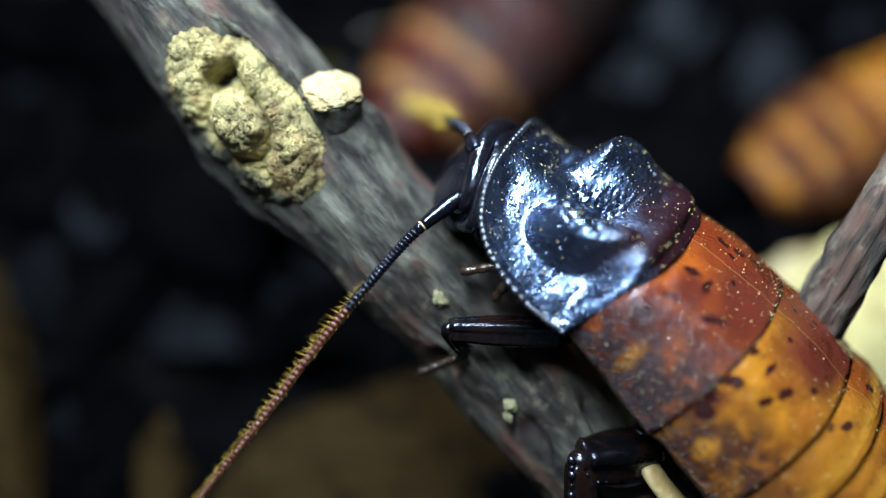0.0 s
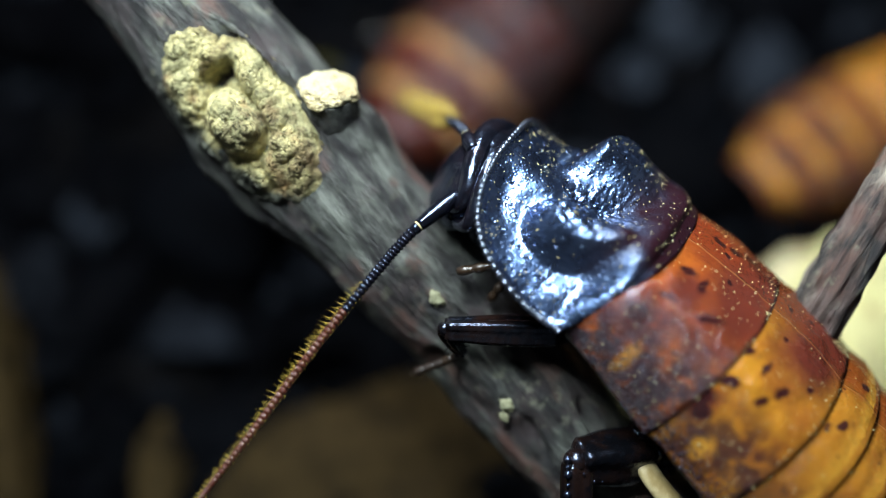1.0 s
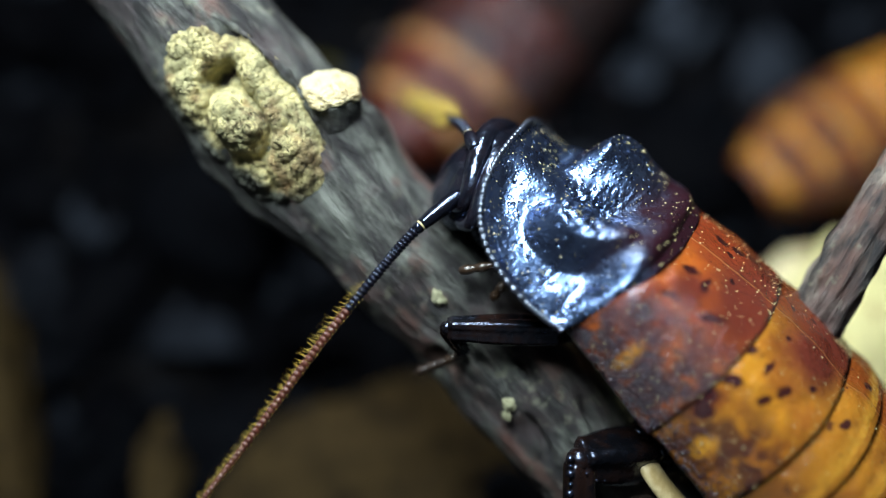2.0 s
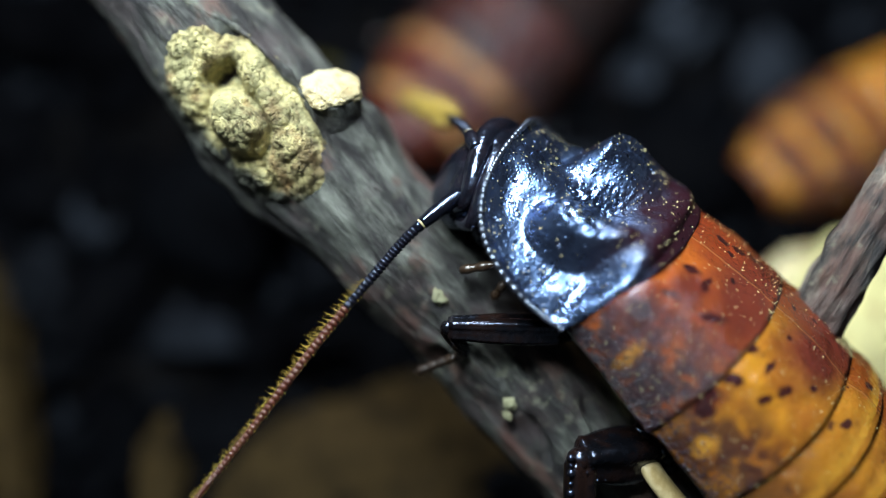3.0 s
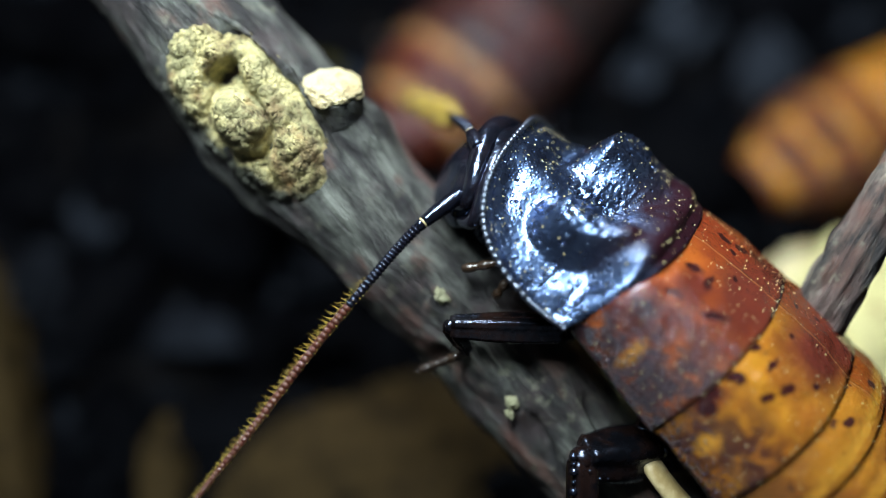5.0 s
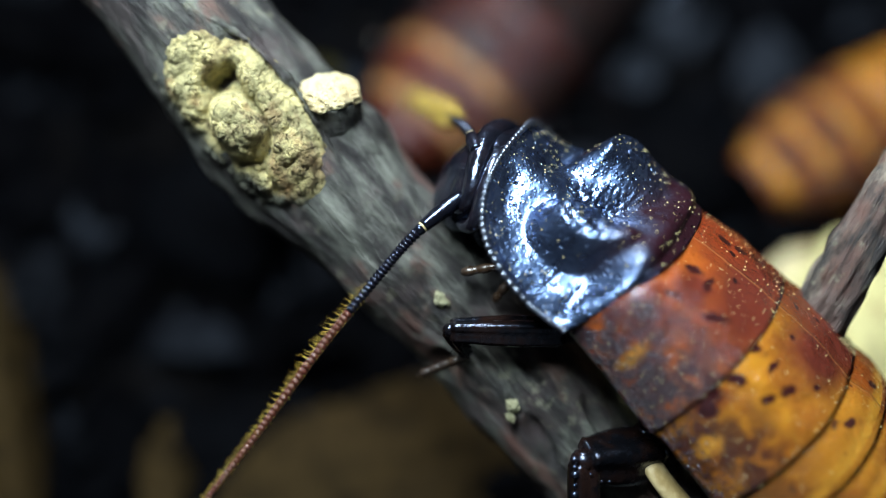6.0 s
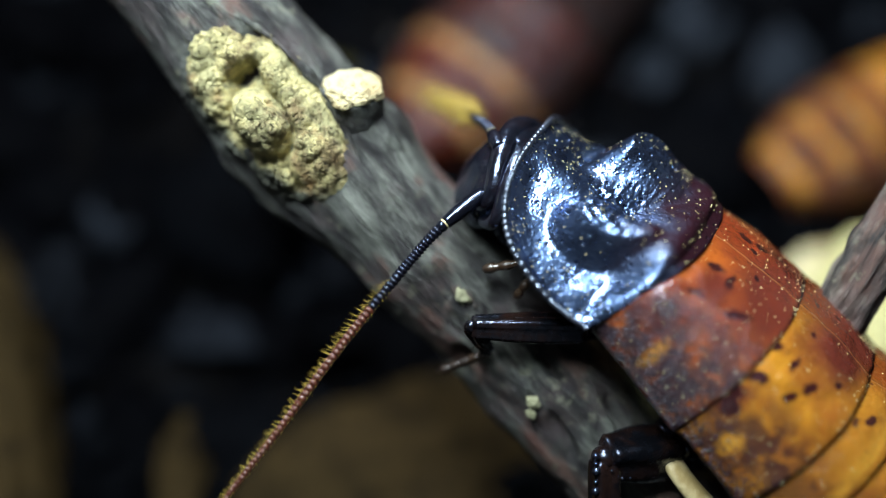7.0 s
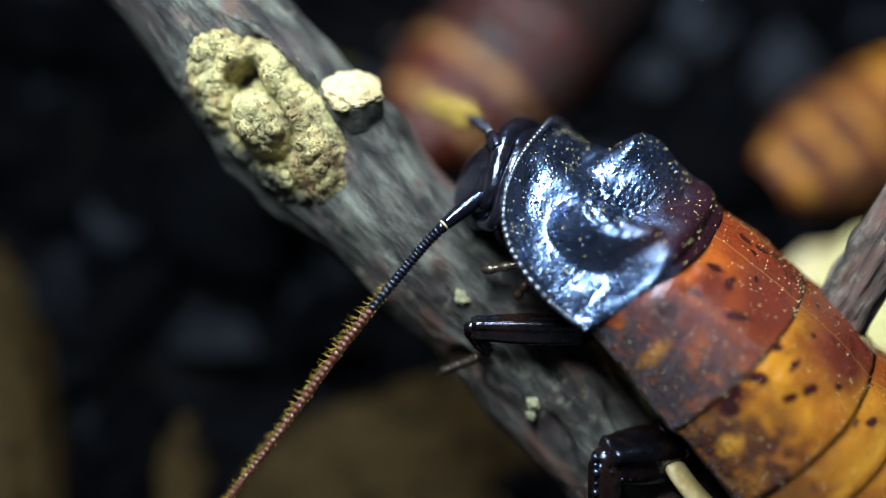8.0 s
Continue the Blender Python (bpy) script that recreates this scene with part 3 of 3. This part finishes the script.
MESO_PLATE = (1.0, -12.6, 12.5, 13.9, 9.5, 11.6, -0.4)
META_PLATE = (-11.2, -23.4, 13.75, 14.9, 11.5, 11.5, -1.0)
FIRST_TERGITE = (-22.6, -28.6, 14.75, 15.0, 11.2, 11.4, -0.8)


def pronotum_surface(u, v):
    """u from -1 (right) to 1 (left), v from 0 (front) to 1 (rear); millimetres."""
    u *= 0.996
    wide, long, p = 13.5, 18.8, 2.9
    y = u * wide
    x = long * (1 - abs(u) ** p) ** (1 / p) * (1 - v) + 1.6 * u ** 4 - 1.4 * (1 - u * u) * v
    ahead = max(0.0, x)
    edge = min(1.0, (abs(u) ** p + (ahead / long) ** p) ** (1 / p))
    margin = lerp(-2.3, 3.4, (1 - abs(u) ** 1.6) * (ahead / long) ** 1.3) + 0.9 * (1 - min(1.0, ahead / 6))
    dome = -1.4 + 12.7 * (1 - abs(u) ** 3.2) ** 0.8
    flange = 4.3 * min(1.0, (1 - edge) / 0.36)
    right = smooth(3.5, -2.0, y)
    # right half: a plateau with a tall rough hump
    crisp = smooth(1.0, -3.5, y)
    disc = smooth(lerp(1.22, 1.10, crisp), lerp(0.86, 0.97, crisp), ((ahead / 11.6) ** 3 + (abs(y) / 8.4) ** 3) ** (1 / 3))
    hump = 0.42 * bell(((x - 11.0) / (1.7 if x > 11.0 else 6.0)) ** 2 + ((abs(y) - 4.9) / 2.4) ** 2, 1.0)
    rough = 1.3 * (noise.noise((x * 2.2, y * 2.2, 8.0)) + 0.6 * noise.noise((x * 4.6, y * 4.6, 3.0)))
    high = 5.5 * disc + (3.0 + rough) * hump
    # left half: a low plateau carrying a smooth oval hump with a groove round its front
    reach = ((x - 7.4) / 4.6) ** 2 + ((y - 6.5) / 3.1) ** 2
    knob = smooth(1.10, 0.70, reach ** 0.5)
    plateau = smooth(1.10, 0.70, ((ahead / 11.2) ** 3 + (abs(y) / 8.8) ** 3) ** (1 / 3))
    low = 2.0 * plateau + (2.0 + 0.7 * (y - 6.2)) * knob - 0.25 * bell((reach ** 0.5 - 1.12) ** 2, 0.25)
    low += (0.22 + 0.16 * smooth(6.0, 2.0, y)) * rough * plateau + 0.22 * noise.noise((x * 1.5, y * 1.5, 4.4)) * knob
    tilt = 0.19 * (7.5 - x) * smooth(1.0, 0.84, edge) * smooth(3.0, 7.5, y) * smooth(-1.0, 4.0, x)
    step = margin + flange + tilt + lerp(low, high, right)
    step -= 2.4 * bell((x - 11.0) ** 2 * 0.45 + y * y, 2.4)
    z = lerp(dome, step, smooth(0.2, lerp(7.5, 3.4, max(right, smooth(7.0, 10.0, y))), ahead))
    z -= 1.3 * max(0.0, 1 - ahead / 2.6) ** 2
    z += 0.10 * smooth(0, 4, ahead) * noise.noise((x * 0.5, y * 0.5, 1.0)) + 0.30 * noise.noise((x * 1.2, y * 1.2, 2.0)) * (0.08 + hump * right)
    # the right hump is blunt and crusted
    blunt = smooth(8.9, 10.2, z) * right * smooth(5.0, 8.0, x)
    z -= 0.75 * blunt * max(0.0, z - 8.9)
    z += 0.30 * blunt * (noise.noise((x * 1.7, y * 1.7, 14.0)) + 0.5 * noise.noise((x * 4.0, y * 4.0, 15.0)))
    z += 0.03 * noise.noise((x * 2.6, y * 2.6, 5.0))
    z += 0.5 * max(0.0, edge - 0.95) / 0.05 * min(1.0, x / 3 + 0.4)
    return Vector((x, y, z))


def build_pronotum(root, material):
    shape = grid(lambda u, v: pronotum_surface(math.sin(math.pi * (u - 0.5)), v) * MM, 190, 120)
    ob = part("pronotum", shape, material, root, "glossy black shield with two humps", 0.0004)
    edge = [pronotum_surface(1, 1 - i / 8) for i in range(8)] + [pronotum_surface(math.cos(math.pi * i / 48), 0) for i in range(48)] + [pronotum_surface(-1, i / 8) for i in range(9)]
    part("rim", tube([p * MM for p in edge], lambda t: 0.00030 * (1 + 0.20 * math.sin(520 * t)), 10, 760), RIM_HORN, ob)
    return ob


def build_leg(root, hip, knee, ankle, toe, thick=1.35, spines=6, seed=1):
    hip, knee, ankle, toe = (Vector(p) for p in (hip, knee, ankle, toe))
    rng = random.Random(seed)

    def limb(a, b, r0, r1, bend=0.0):
        m = (a + b) / 2 + Vector((0, 0, bend))
        return tube([a * MM, m * MM, b * MM], lambda t: MM * lerp(r0, r1, t) * (0.82 + 0.18 * math.sin(math.pi * min(1, t * 1.15))) * (1 if 0.02 < t < 0.98 else 0.82), 24, 24,
                    lambda a, t, p: MM * 0.15 * r0 * math.cos(4 * (a - 1.28)))
    leg = part("leg", limb(hip, knee, thick, thick * 0.88), LEG_HORN, root, "flattened shiny black thigh")
    root_in = Vector((hip.x - 1.0, hip.y * 0.45, hip.z + 1.2))
    part("coxa", limb(root_in, hip.lerp(knee, 0.12), thick * 1.3, thick * 1.1), LEG_HORN, leg)
    part("joint", ball(0.5 * thick * MM, 0.5 * thick * MM, 0.5 * thick * MM, 16, 12, knee * MM), LEG_HORN, leg)
    part("shin", limb(knee, ankle, thick * 0.62, thick * 0.42), LEG_HORN, leg)
    shapes = []
    for i in range(5):
        p, q = ankle.lerp(toe, i / 5), ankle.lerp(toe, (i + 0.9) / 5)
        shapes.append(tube([p * MM, (p + q) / 2 * MM, q * MM], lambda t: MM * (0.40 + 0.16 * t), 10, 5))
    way = (toe - ankle).normalized()
    for s in (-1, 1):
        shapes.append(cone(toe * MM, (toe + way * 0.9 + way.orthogonal().normalized() * 0.5 * s) * MM, 0.15 * MM))
    part("foot", joined(shapes), PALP, leg, "small jointed brown foot with claws")
    shin = ankle - knee
    for i in range(spines):
        p = knee + shin * rng.uniform(0.15, 1.0)
        d = (shin.normalized().orthogonal() * math.cos(i * 2.4) + shin.normalized().cross(shin.normalized().orthogonal()) * math.sin(i * 2.4))
        part("spine", cone(p * MM, (p + d.normalized() * 1.6 + shin.normalized() * 0.6) * MM, 0.17 * MM), LEG_HORN, leg)
    return leg


def build_antenna(root, knots, segments, detail=True, seed=1, bristle=1.0, crown=None):
    """An antenna whose own space begins at its root; knots in millimetres in the animal's space."""
    pts = [Vector(k) for k in knots]
    base = pts[0]
    at = smooth_path([(p - base) * MM for p in pts])
    t0 = 0.138
    antenna = part("antenna", tube([at(t0 * k / 3) for k in range(4)], lambda t: MM * (0.55 + 0.32 * math.sin(math.pi * min(1, 0.15 + t * 0.75))), 18, 16), BLACK_HORN, root, "long bristly antenna")
    antenna.location = base * MM
    part("pedicel", tube([at(t0 + 0.002 + 0.022 * k / 3) for k in range(4)], lambda t: MM * (0.54 + 0.10 * math.sin(math.pi * t)), 16, 10), BLACK_HORN, antenna)
    part("collar", ball(0.62 * MM, 0.62 * MM, 0.62 * MM, 14, 10, at(t0)), JOINT, antenna)

    def radius(s):
        return lerp(0.62, 0.50, s / 0.5) if s < 0.5 else lerp(0.50, 0.22, (s - 0.5) / 0.5)
    bead = tube([(0, 0, -0.5), (0, 0, -0.17), (0, 0, 0.17), (0, 0, 0.5)], lambda t: 0.70 + 0.34 * math.sin(math.pi * t), 14, 8, None, 1.0, (0, 1, 0))
    dark = mesh_of("segment", *bead, FLAGELLUM_BASE)
    red = mesh_of("segment", *bead, FLAGELLUM)
    start = t0 + 0.024
    rng = random.Random(seed)
    hairs = []
    for i in range(segments):
        s = ((i + 0.5) / segments) ** 0.93
        half = 0.5 * (((i + 1) / segments) ** 0.93 - (i / segments) ** 0.93)
        a, b = at(start + (s - half) * (1 - start)), at(min(1, start + (s + half) * (1 - start)))
        way = b - a
        r = radius(s) * MM
        ob = new("segment", dark if s < 0.30 else red)
        ob.parent = antenna
        ob.matrix_local = Matrix.LocRotScale((a + b) / 2, way.to_track_quat("Z", "Y"), (r, r, way.length * 1.06))
        if s < 0.23:
            continue
        side = way.normalized().orthogonal().normalized()
        other = way.normalized().cross(side)
        count = (11 if crown else 26) if detail else 7
        for k in range(count):
            ang = 6.283 * (k + rng.uniform(-0.25, 0.25)) / count
            d = side * math.cos(ang) + other * math.sin(ang)
            if crown and k % 3:
                d = (d * 0.7 + Vector(crown)).normalized()
            p = a.lerp(b, rng.uniform(0.55, 0.85)) + d * r * 0.9
            d = (d + 0.35 * Vector((rng.uniform(-1, 1), rng.uniform(-1, 1), rng.uniform(-1, 1)))).normalized()
            size = MM * bristle * rng.uniform(0.5, 1.25) * lerp(1.0, 0.3, max(0, (s - 0.40) / 0.60)) * min(1, (s - 0.16) * 9)
            if crown and d.dot(Vector(crown)) < 0.1:
                size *= 0.55
            hairs.append(cone(p, p + (d * 1.0 + way.normalized() * 0.45) * size, 0.020 * bristle * MM if detail else 0.05 * MM))
    part("hairs", joined(hairs), HAIR, antenna, "short golden bristles")["kind"] = "stuff"
    return antenna


def build_head(root):
    def face(d):
        return 0.05 * noise.noise(d * 2.2) + 0.10 * bell((d - Vector((0.6, 0, 0.8))).length_squared, 0.5)
    head = part("head", ball(4.7 * MM, 7.4 * MM, 6.4 * MM, 56, 44, (17.4 * MM, 0, -4.2 * MM), face), BLACK_HORN, root, "shiny black downturned head")
    for k, (x, wide, high) in enumerate(((20.7, 7.3, 3.8), (18.7, 8.5, 4.0))):
        ring = [Vector((x - 3.2 * math.cos(b) ** 2, wide * math.cos(b), -3.2 + high * math.sin(b))) for b in [math.pi * (i - 4) / 12 for i in range(21)]]
        part("neck_fold", tube([p * MM for p in ring], lambda t: 0.00140 * (0.1 + 0.9 * math.sin(math.pi * t)), 16, 70), BLACK_HORN, head)
    for s in (-1, 1):
        part("eye", ball(1.7 * MM, 1.2 * MM, 2.8 * MM, 24, 18, (18.2 * MM, s * 5.0 * MM, -1.8 * MM)), EYE_HORN, head)
        for pts in (((9.6, 7.6, -4.0), (11.2, 8.6, -6.2), (12.6, 9.4, -8.2)), ((8.4, 7.6, -4.6), (8.2, 8.2, -6.6), (7.9, 8.6, -8.4))):
            line = [Vector((p[0], p[1] * s, p[2])) * MM for p in pts]
            part("palp", tube(line, lambda t: MM * (0.42 + 0.14 * math.sin(math.pi * 3 * t) ** 2) * (1 if 0.02 < t < 0.98 else 0.6), 14, 30), PALP, head, "stubby brown feeler")
    part("jaw", ball(3.4 * MM, 5.6 * MM, 2.6 * MM, 24, 18, (13.2 * MM, 0, -6.2 * MM)), LEG_HORN, head)
    return head


def scatter_grains(root):
    """Pale beads on the back plates: painted glints of the horn, with dust grains and bristle tips."""
    rng = random.Random(11)
    back, plates = [], []
    for _ in range(520):
        p = pronotum_surface(rng.uniform(-0.97, 0.97), rng.random()) * MM
        r = MM * rng.choice((0.035, 0.05, 0.06, 0.09))
        back.append(ball(r, r, r, 6, 4, p))
    part("dust_and_glints", joined(back), GRAIN, root, "pale grains for painted glints and dust")["kind"] = "stuff"
    for plate, count in ((MESO_PLATE, 360), (META_PLATE, 190), (FIRST_TERGITE, 60)):
        for k in range(count):
            v = 0.14 + 0.86 * (1 - rng.random() ** 1.6 if k % 3 else rng.random())
            r = MM * rng.choice((0.03, 0.04, 0.05, 0.075))
            plates.append(ball(r, r, r, 6, 4, tergum_point(plate, rng.uniform(-58, 98), v) * MM))
    part("dust_and_glints", joined(plates), GRAIN, root, "pale grains for painted glints and dust")["kind"] = "stuff"
    warts = []
    for plate, count, least in ((MESO_PLATE, 1500, 44), (META_PLATE, 420, 66)):
        for k in range(count):
            th = lerp(98, least, rng.random() ** 1.5)
            v = rng.uniform(0.12, 0.99)
            r = MM * rng.uniform(0.07, 0.17) * lerp(0.6, 1.1, (th - least) / (98 - least))
            warts.append(ball(r, r, r * 0.8, 7, 5, tergum_point(plate, th, v) * MM))
    part("warts", joined(warts), WART, root, "dark glossy warts on the sides of the plates")["kind"] = "stuff"


def build_cockroach(place, label, group, palette, near_antenna, far_antenna, legs, detail=True):
    root = new("cockroach")
    root.matrix_world = place
    pron, meso, meta, abdomen = palette

    def belly(t):
        return lerp(8.0, 11.4, math.sin(min(1, t * 1.8) * math.pi / 2)) * (1 - max(0, t - 0.6) ** 2 * 3.6) * (0.6 if t < 0.01 else 1)
    part("belly", tube([(8 * MM, 0, -2.5 * MM), (-3 * MM, 0, 0), (-16 * MM, 0, 1 * MM), (-34 * MM, 0, 1 * MM), (-51 * MM, 0, 0)], lambda t: belly(t) * MM, 36, 40, None, 0.60), BELLY, root)
    build_pronotum(root, pron)
    part("mesonotum", tergum(*MESO_PLATE), meso, root, "red-brown plate with dark bumpy sides", 0.0003)
    part("metanotum", tergum(*META_PLATE), meta, root, "amber plate with dark dashes", 0.0003)
    x, widths = -22.6, (14.9, 15.2, 15.2, 14.8, 13.8, 12.0, 9.2)
    for k, w in enumerate(widths):
        nxt = widths[min(k + 1, 6)] if k < 6 else 5.5
        part("tergite", tergum(x, x - 6.0, w * 0.99, lerp(w, nxt, 0.6), 11.2 - 0.5 * k - 0.05 * k * k, 11.4 - 0.55 * k - 0.06 * k * k, -0.8), abdomen[k > 2], root, "", 0.0003)
        x -= 4.7
    for pts, n, bristle, crown in ((near_antenna, 80, 1.1, (0.75, -0.2, 0.3)), (far_antenna, 60, 2.0, None)):
        root_antenna = build_antenna(root, pts, n, detail, n, bristle, crown if detail else None)
        if detail:
            ANTENNAE.append(root_antenna)
    build_head(root)
    if detail:
        scatter_grains(root)
    if detail:
        part("leg_skin", tube([Vector(p) * MM for p in ((-14.6, 10.4, -7.0), (-17.4, 11.6, -7.0), (-20.0, 12.0, -7.1), (-23.0, 12.0, -7.2))], lambda t: 0.0015, 16, 20, None, 0.6), JOINT, root, "pale cream skin at the leg root")
    for k, leg in enumerate(legs):
        limb = build_leg(root, *leg, seed=k + 3)
        if detail and k == 1:
            for x, y, z, r in ((-8.9, 17.05, -8.95, 0.42), (-9.5, 17.3, -9.45, 0.30), (-10.1, 17.6, -9.9, 0.46), (-10.9, 18.0, -10.6, 0.28), (-11.6, 18.4, -11.2, 0.44), (-11.2, 16.9, -8.9, 0.16), (-12.6, 16.5, -8.95, 0.18), (-13.3, 15.9, -8.7, 0.14)):
                part("knee_bead", ball(r * MM, r * MM, r * MM, 14, 10, (x * MM, y * MM, z * MM)), BLACK_HORN, limb)
    return tagged(root, label, "cockroach", group)


ANTENNAE = []
ORANGE = tergum_material("orange_banded_horn", (0.13, 0.036, 0.005), (0.055, 0.014, 0.005), (0.04, 0.012, 0.005), (0.035, 0.010, 0.005), rough=0.45, side_start=0.0085, coat=0.05, shine=0.6, band=(0.30, 0.135, 0.018), period=0.0094, waver=0.0060)
PALETTE = (PRONOTUM, MESO, META, (AMBER, AMBER))
LEGS = [
    ((0.5, 8.5, -4.6), (9.3, 14.2, -10.9), (5.7, 12.3, -13.3), (7.6, 13.6, -18.8), 1.65),
    ((-15.8, 9.0, -7.3), (-10.1, 15.5, -9.6), (-18.2, 19.8, -16.1), (-16.0, 18.0, -20.0), 2.9),
    ((-27.0, 9.0, -4.6), (-31.0, 17.0, -7.0), (-41.0, 18.0, -11.0), (-45.0, 17.0, -13.0), 1.9),
    ((0.5, -8.5, -4.0), (6.5, -9.5, -8.0), (4.0, -5.0, -13.0), (6.0, 0.0, -15.5), 1.30),
    ((-15.0, -9.0, -4.0), (-10.0, -13.5, -7.0), (-13.0, -8.0, -13.0), (-13.0, -2.0, -15.5), 1.7),
    ((-27.0, -9.0, -4.0), (-31.0, -14.0, -7.0), (-40.0, -12.0, -12.0), (-45.0, -10.0, -15.0), 1.7),
]
NEAR_ANTENNA = [(18.4, 7.0, -2.8), (19.1, 11.7, -7.0), (18.7, 16.1, -11.8), (17.8, 22.2, -18.5), (16.3, 29.3, -26.1), (15.2, 35.5, -32.7), (14.2, 40.1, -37.3)]
FAR_ANTENNA = [(20.6, 4.0, 0.6), (22.9, 0.3, -0.9), (25.2, -6.3, -5.6), (28.1, -14.4, -11.9), (30.8, -24.1, -19.2), (32.1, -35.4, -27.5)]
FLAT_LEGS = [((x, 8.5 * s, -3.5), (x + d, 15.0 * s, -2.6), (x + 1.7 * d, 19.0 * s, -5.6), (x + 2.2 * d, 22.0 * s, -6.6), 1.5) for s in (1, -1) for x, d in ((2, 5), (-14, -4), (-25, -7))]


WALKER_REST = pose(0.0275, 0.1435, -0.0050, 0, 0, 48)


def build_cockroaches():
    build_cockroach(pose(0.0194, 0.0601, 0.0385, 31.2, -22.27, 139.07), "glossy black and amber hissing cockroach clinging to the branch", "cockroaches", PALETTE, NEAR_ANTENNA, FAR_ANTENNA, LEGS)
    tan = (0.19, 0.095, 0.034)
    banded = tergum_material("dark_red_banded_plate", (0.062, 0.010, 0.004), (0.035, 0.007, 0.003), (0.012, 0.003, 0.003), (0.03, 0.012, 0.007), rough=0.4, coat=0.05, band=tan, period=0.0098, shine=0.5, waver=0.0030)
    plate = tergum_material("mahogany_plate", (0.040, 0.007, 0.003), (0.015, 0.005, 0.004), (0.008, 0.003, 0.003), (0.012, 0.005, 0.004), rough=0.4, coat=0.08, shine=0.6)
    front = tergum_material("dark_front_plate", (0.014, 0.005, 0.003), (0.008, 0.004, 0.003), (0.004, 0.003, 0.003), (0.006, 0.004, 0.004), rough=0.6, coat=0.0, shine=0.25)
    dark_red = (BLACK_HORN, front, front, (plate, banded))
    low = [(18.4, 3.5, -1.0), (22, 8, -2), (28, 14, -4), (34, 20, -6), (40, 26, -6.5)]
    lower = [(x, -y, z) for x, y, z in low]
    walker = build_cockroach(WALKER_REST @ Matrix.Scale(0.95, 4), "dark red-brown cockroach with tan bands resting on the soil", "cockroaches", dark_red, low, lower, FLAT_LEGS, False)
    orange = (PRONOTUM, META, AMBER, (ORANGE, ORANGE))
    build_cockroach(pose(0.0818, 0.1170, -0.0050, 0, 0, 31) @ Matrix.Scale(0.71, 4), "orange-banded cockroach resting on the soil", "cockroaches", orange, low, lower, FLAT_LEGS, False)
    return walker


build_enclosure()
build_branch()
WALKER = build_cockroaches()
build_chips()
loose_piece("food_chunk", "pale cream crumbly chunk lying on the soil", "chunk", 0.0605, 0.068, (0.014, 0.016, 0.014), PALE, 3, 0.3, 0.7)
loose_piece("food_chunk", "smaller pale cream chunk beside a larger one", "chunk", 0.0545, 0.0805, (0.0075, 0.006, 0.005), STUB, 5, 0.3, 0.7)
loose_piece("bark_piece", "flat brown piece of bark on the soil", "bark", -0.0080, 0.0540, (0.022, 0.014, 0.004), BROWN_CHIP, 2, 0.25, 0.6, 20)
loose_piece("bark_piece", "long brown strip of bark standing out of the soil", "bark", -0.0640, 0.062, (0.0058, 0.026, 0.008), BROWN_CHIP, 7, 0.25, 0.6, 15)
loose_piece("bark_piece", "short pinkish brown bark piece on the soil", "bark", -0.039, 0.050, (0.004, 0.011, 0.004), BROWN_CHIP, 9, 0.25, 0.7, 8)
loose_piece("seed_husk", "small olive-yellow seed husk on the soil", "seed", -0.0200, 0.1225, (0.0024, 0.0020, 0.0018), HUSK, 4, 0.2, 0.9, 30)

# ---- swing of the antennae ----
TOWARDS = Vector((0.05, 0.787, 0.615)).normalized()
NEAR_SWING = [(0.0, 0.15), (0.5, 0.3), (1.0, 0.73), (1.5, 1.12), (3.0, 0.02), (3.5, 0.0), (4.0, -0.62), (4.5, -0.5), (6.0, 0.4), (6.5, 0.12), (7.0, 0.42), (7.5, 0.46), (8.0, 0.72)]
FAR_SWING = [(0.0, 6.0), (0.5, 3.2), (1.0, 3.7), (1.5, 2.9), (3.0, 3.8), (3.5, 0.0), (4.0, -1.4), (4.5, 4.4), (6.0, -0.2), (6.5, -2.8), (7.0, 1.1), (7.5, 2.2), (8.0, 4.6)]


# the dark red animal backs towards the branch: seconds, millimetres right and away
BACKING = [(0.0, -0.45, 2.35), (0.5, -0.1, 1.3), (1.0, 0.1, 0.62), (1.5, 0.0, 0.35), (3.0, 0.0, 0.0), (8.0, 0.0, 0.0)]


def motions():
    walk(WALKER, [(t, Matrix.Translation((x * MM, y * MM, 0)) @ WALKER_REST) for t, x, y in BACKING])
    for antenna, swing in zip(ANTENNAE, (NEAR_SWING, FAR_SWING)):
        home = Matrix.Translation(antenna.location)
        walk(antenna, [(t, home @ Matrix.Rotation(radians(a), 4, TOWARDS)) for t, a in swing])


motions()
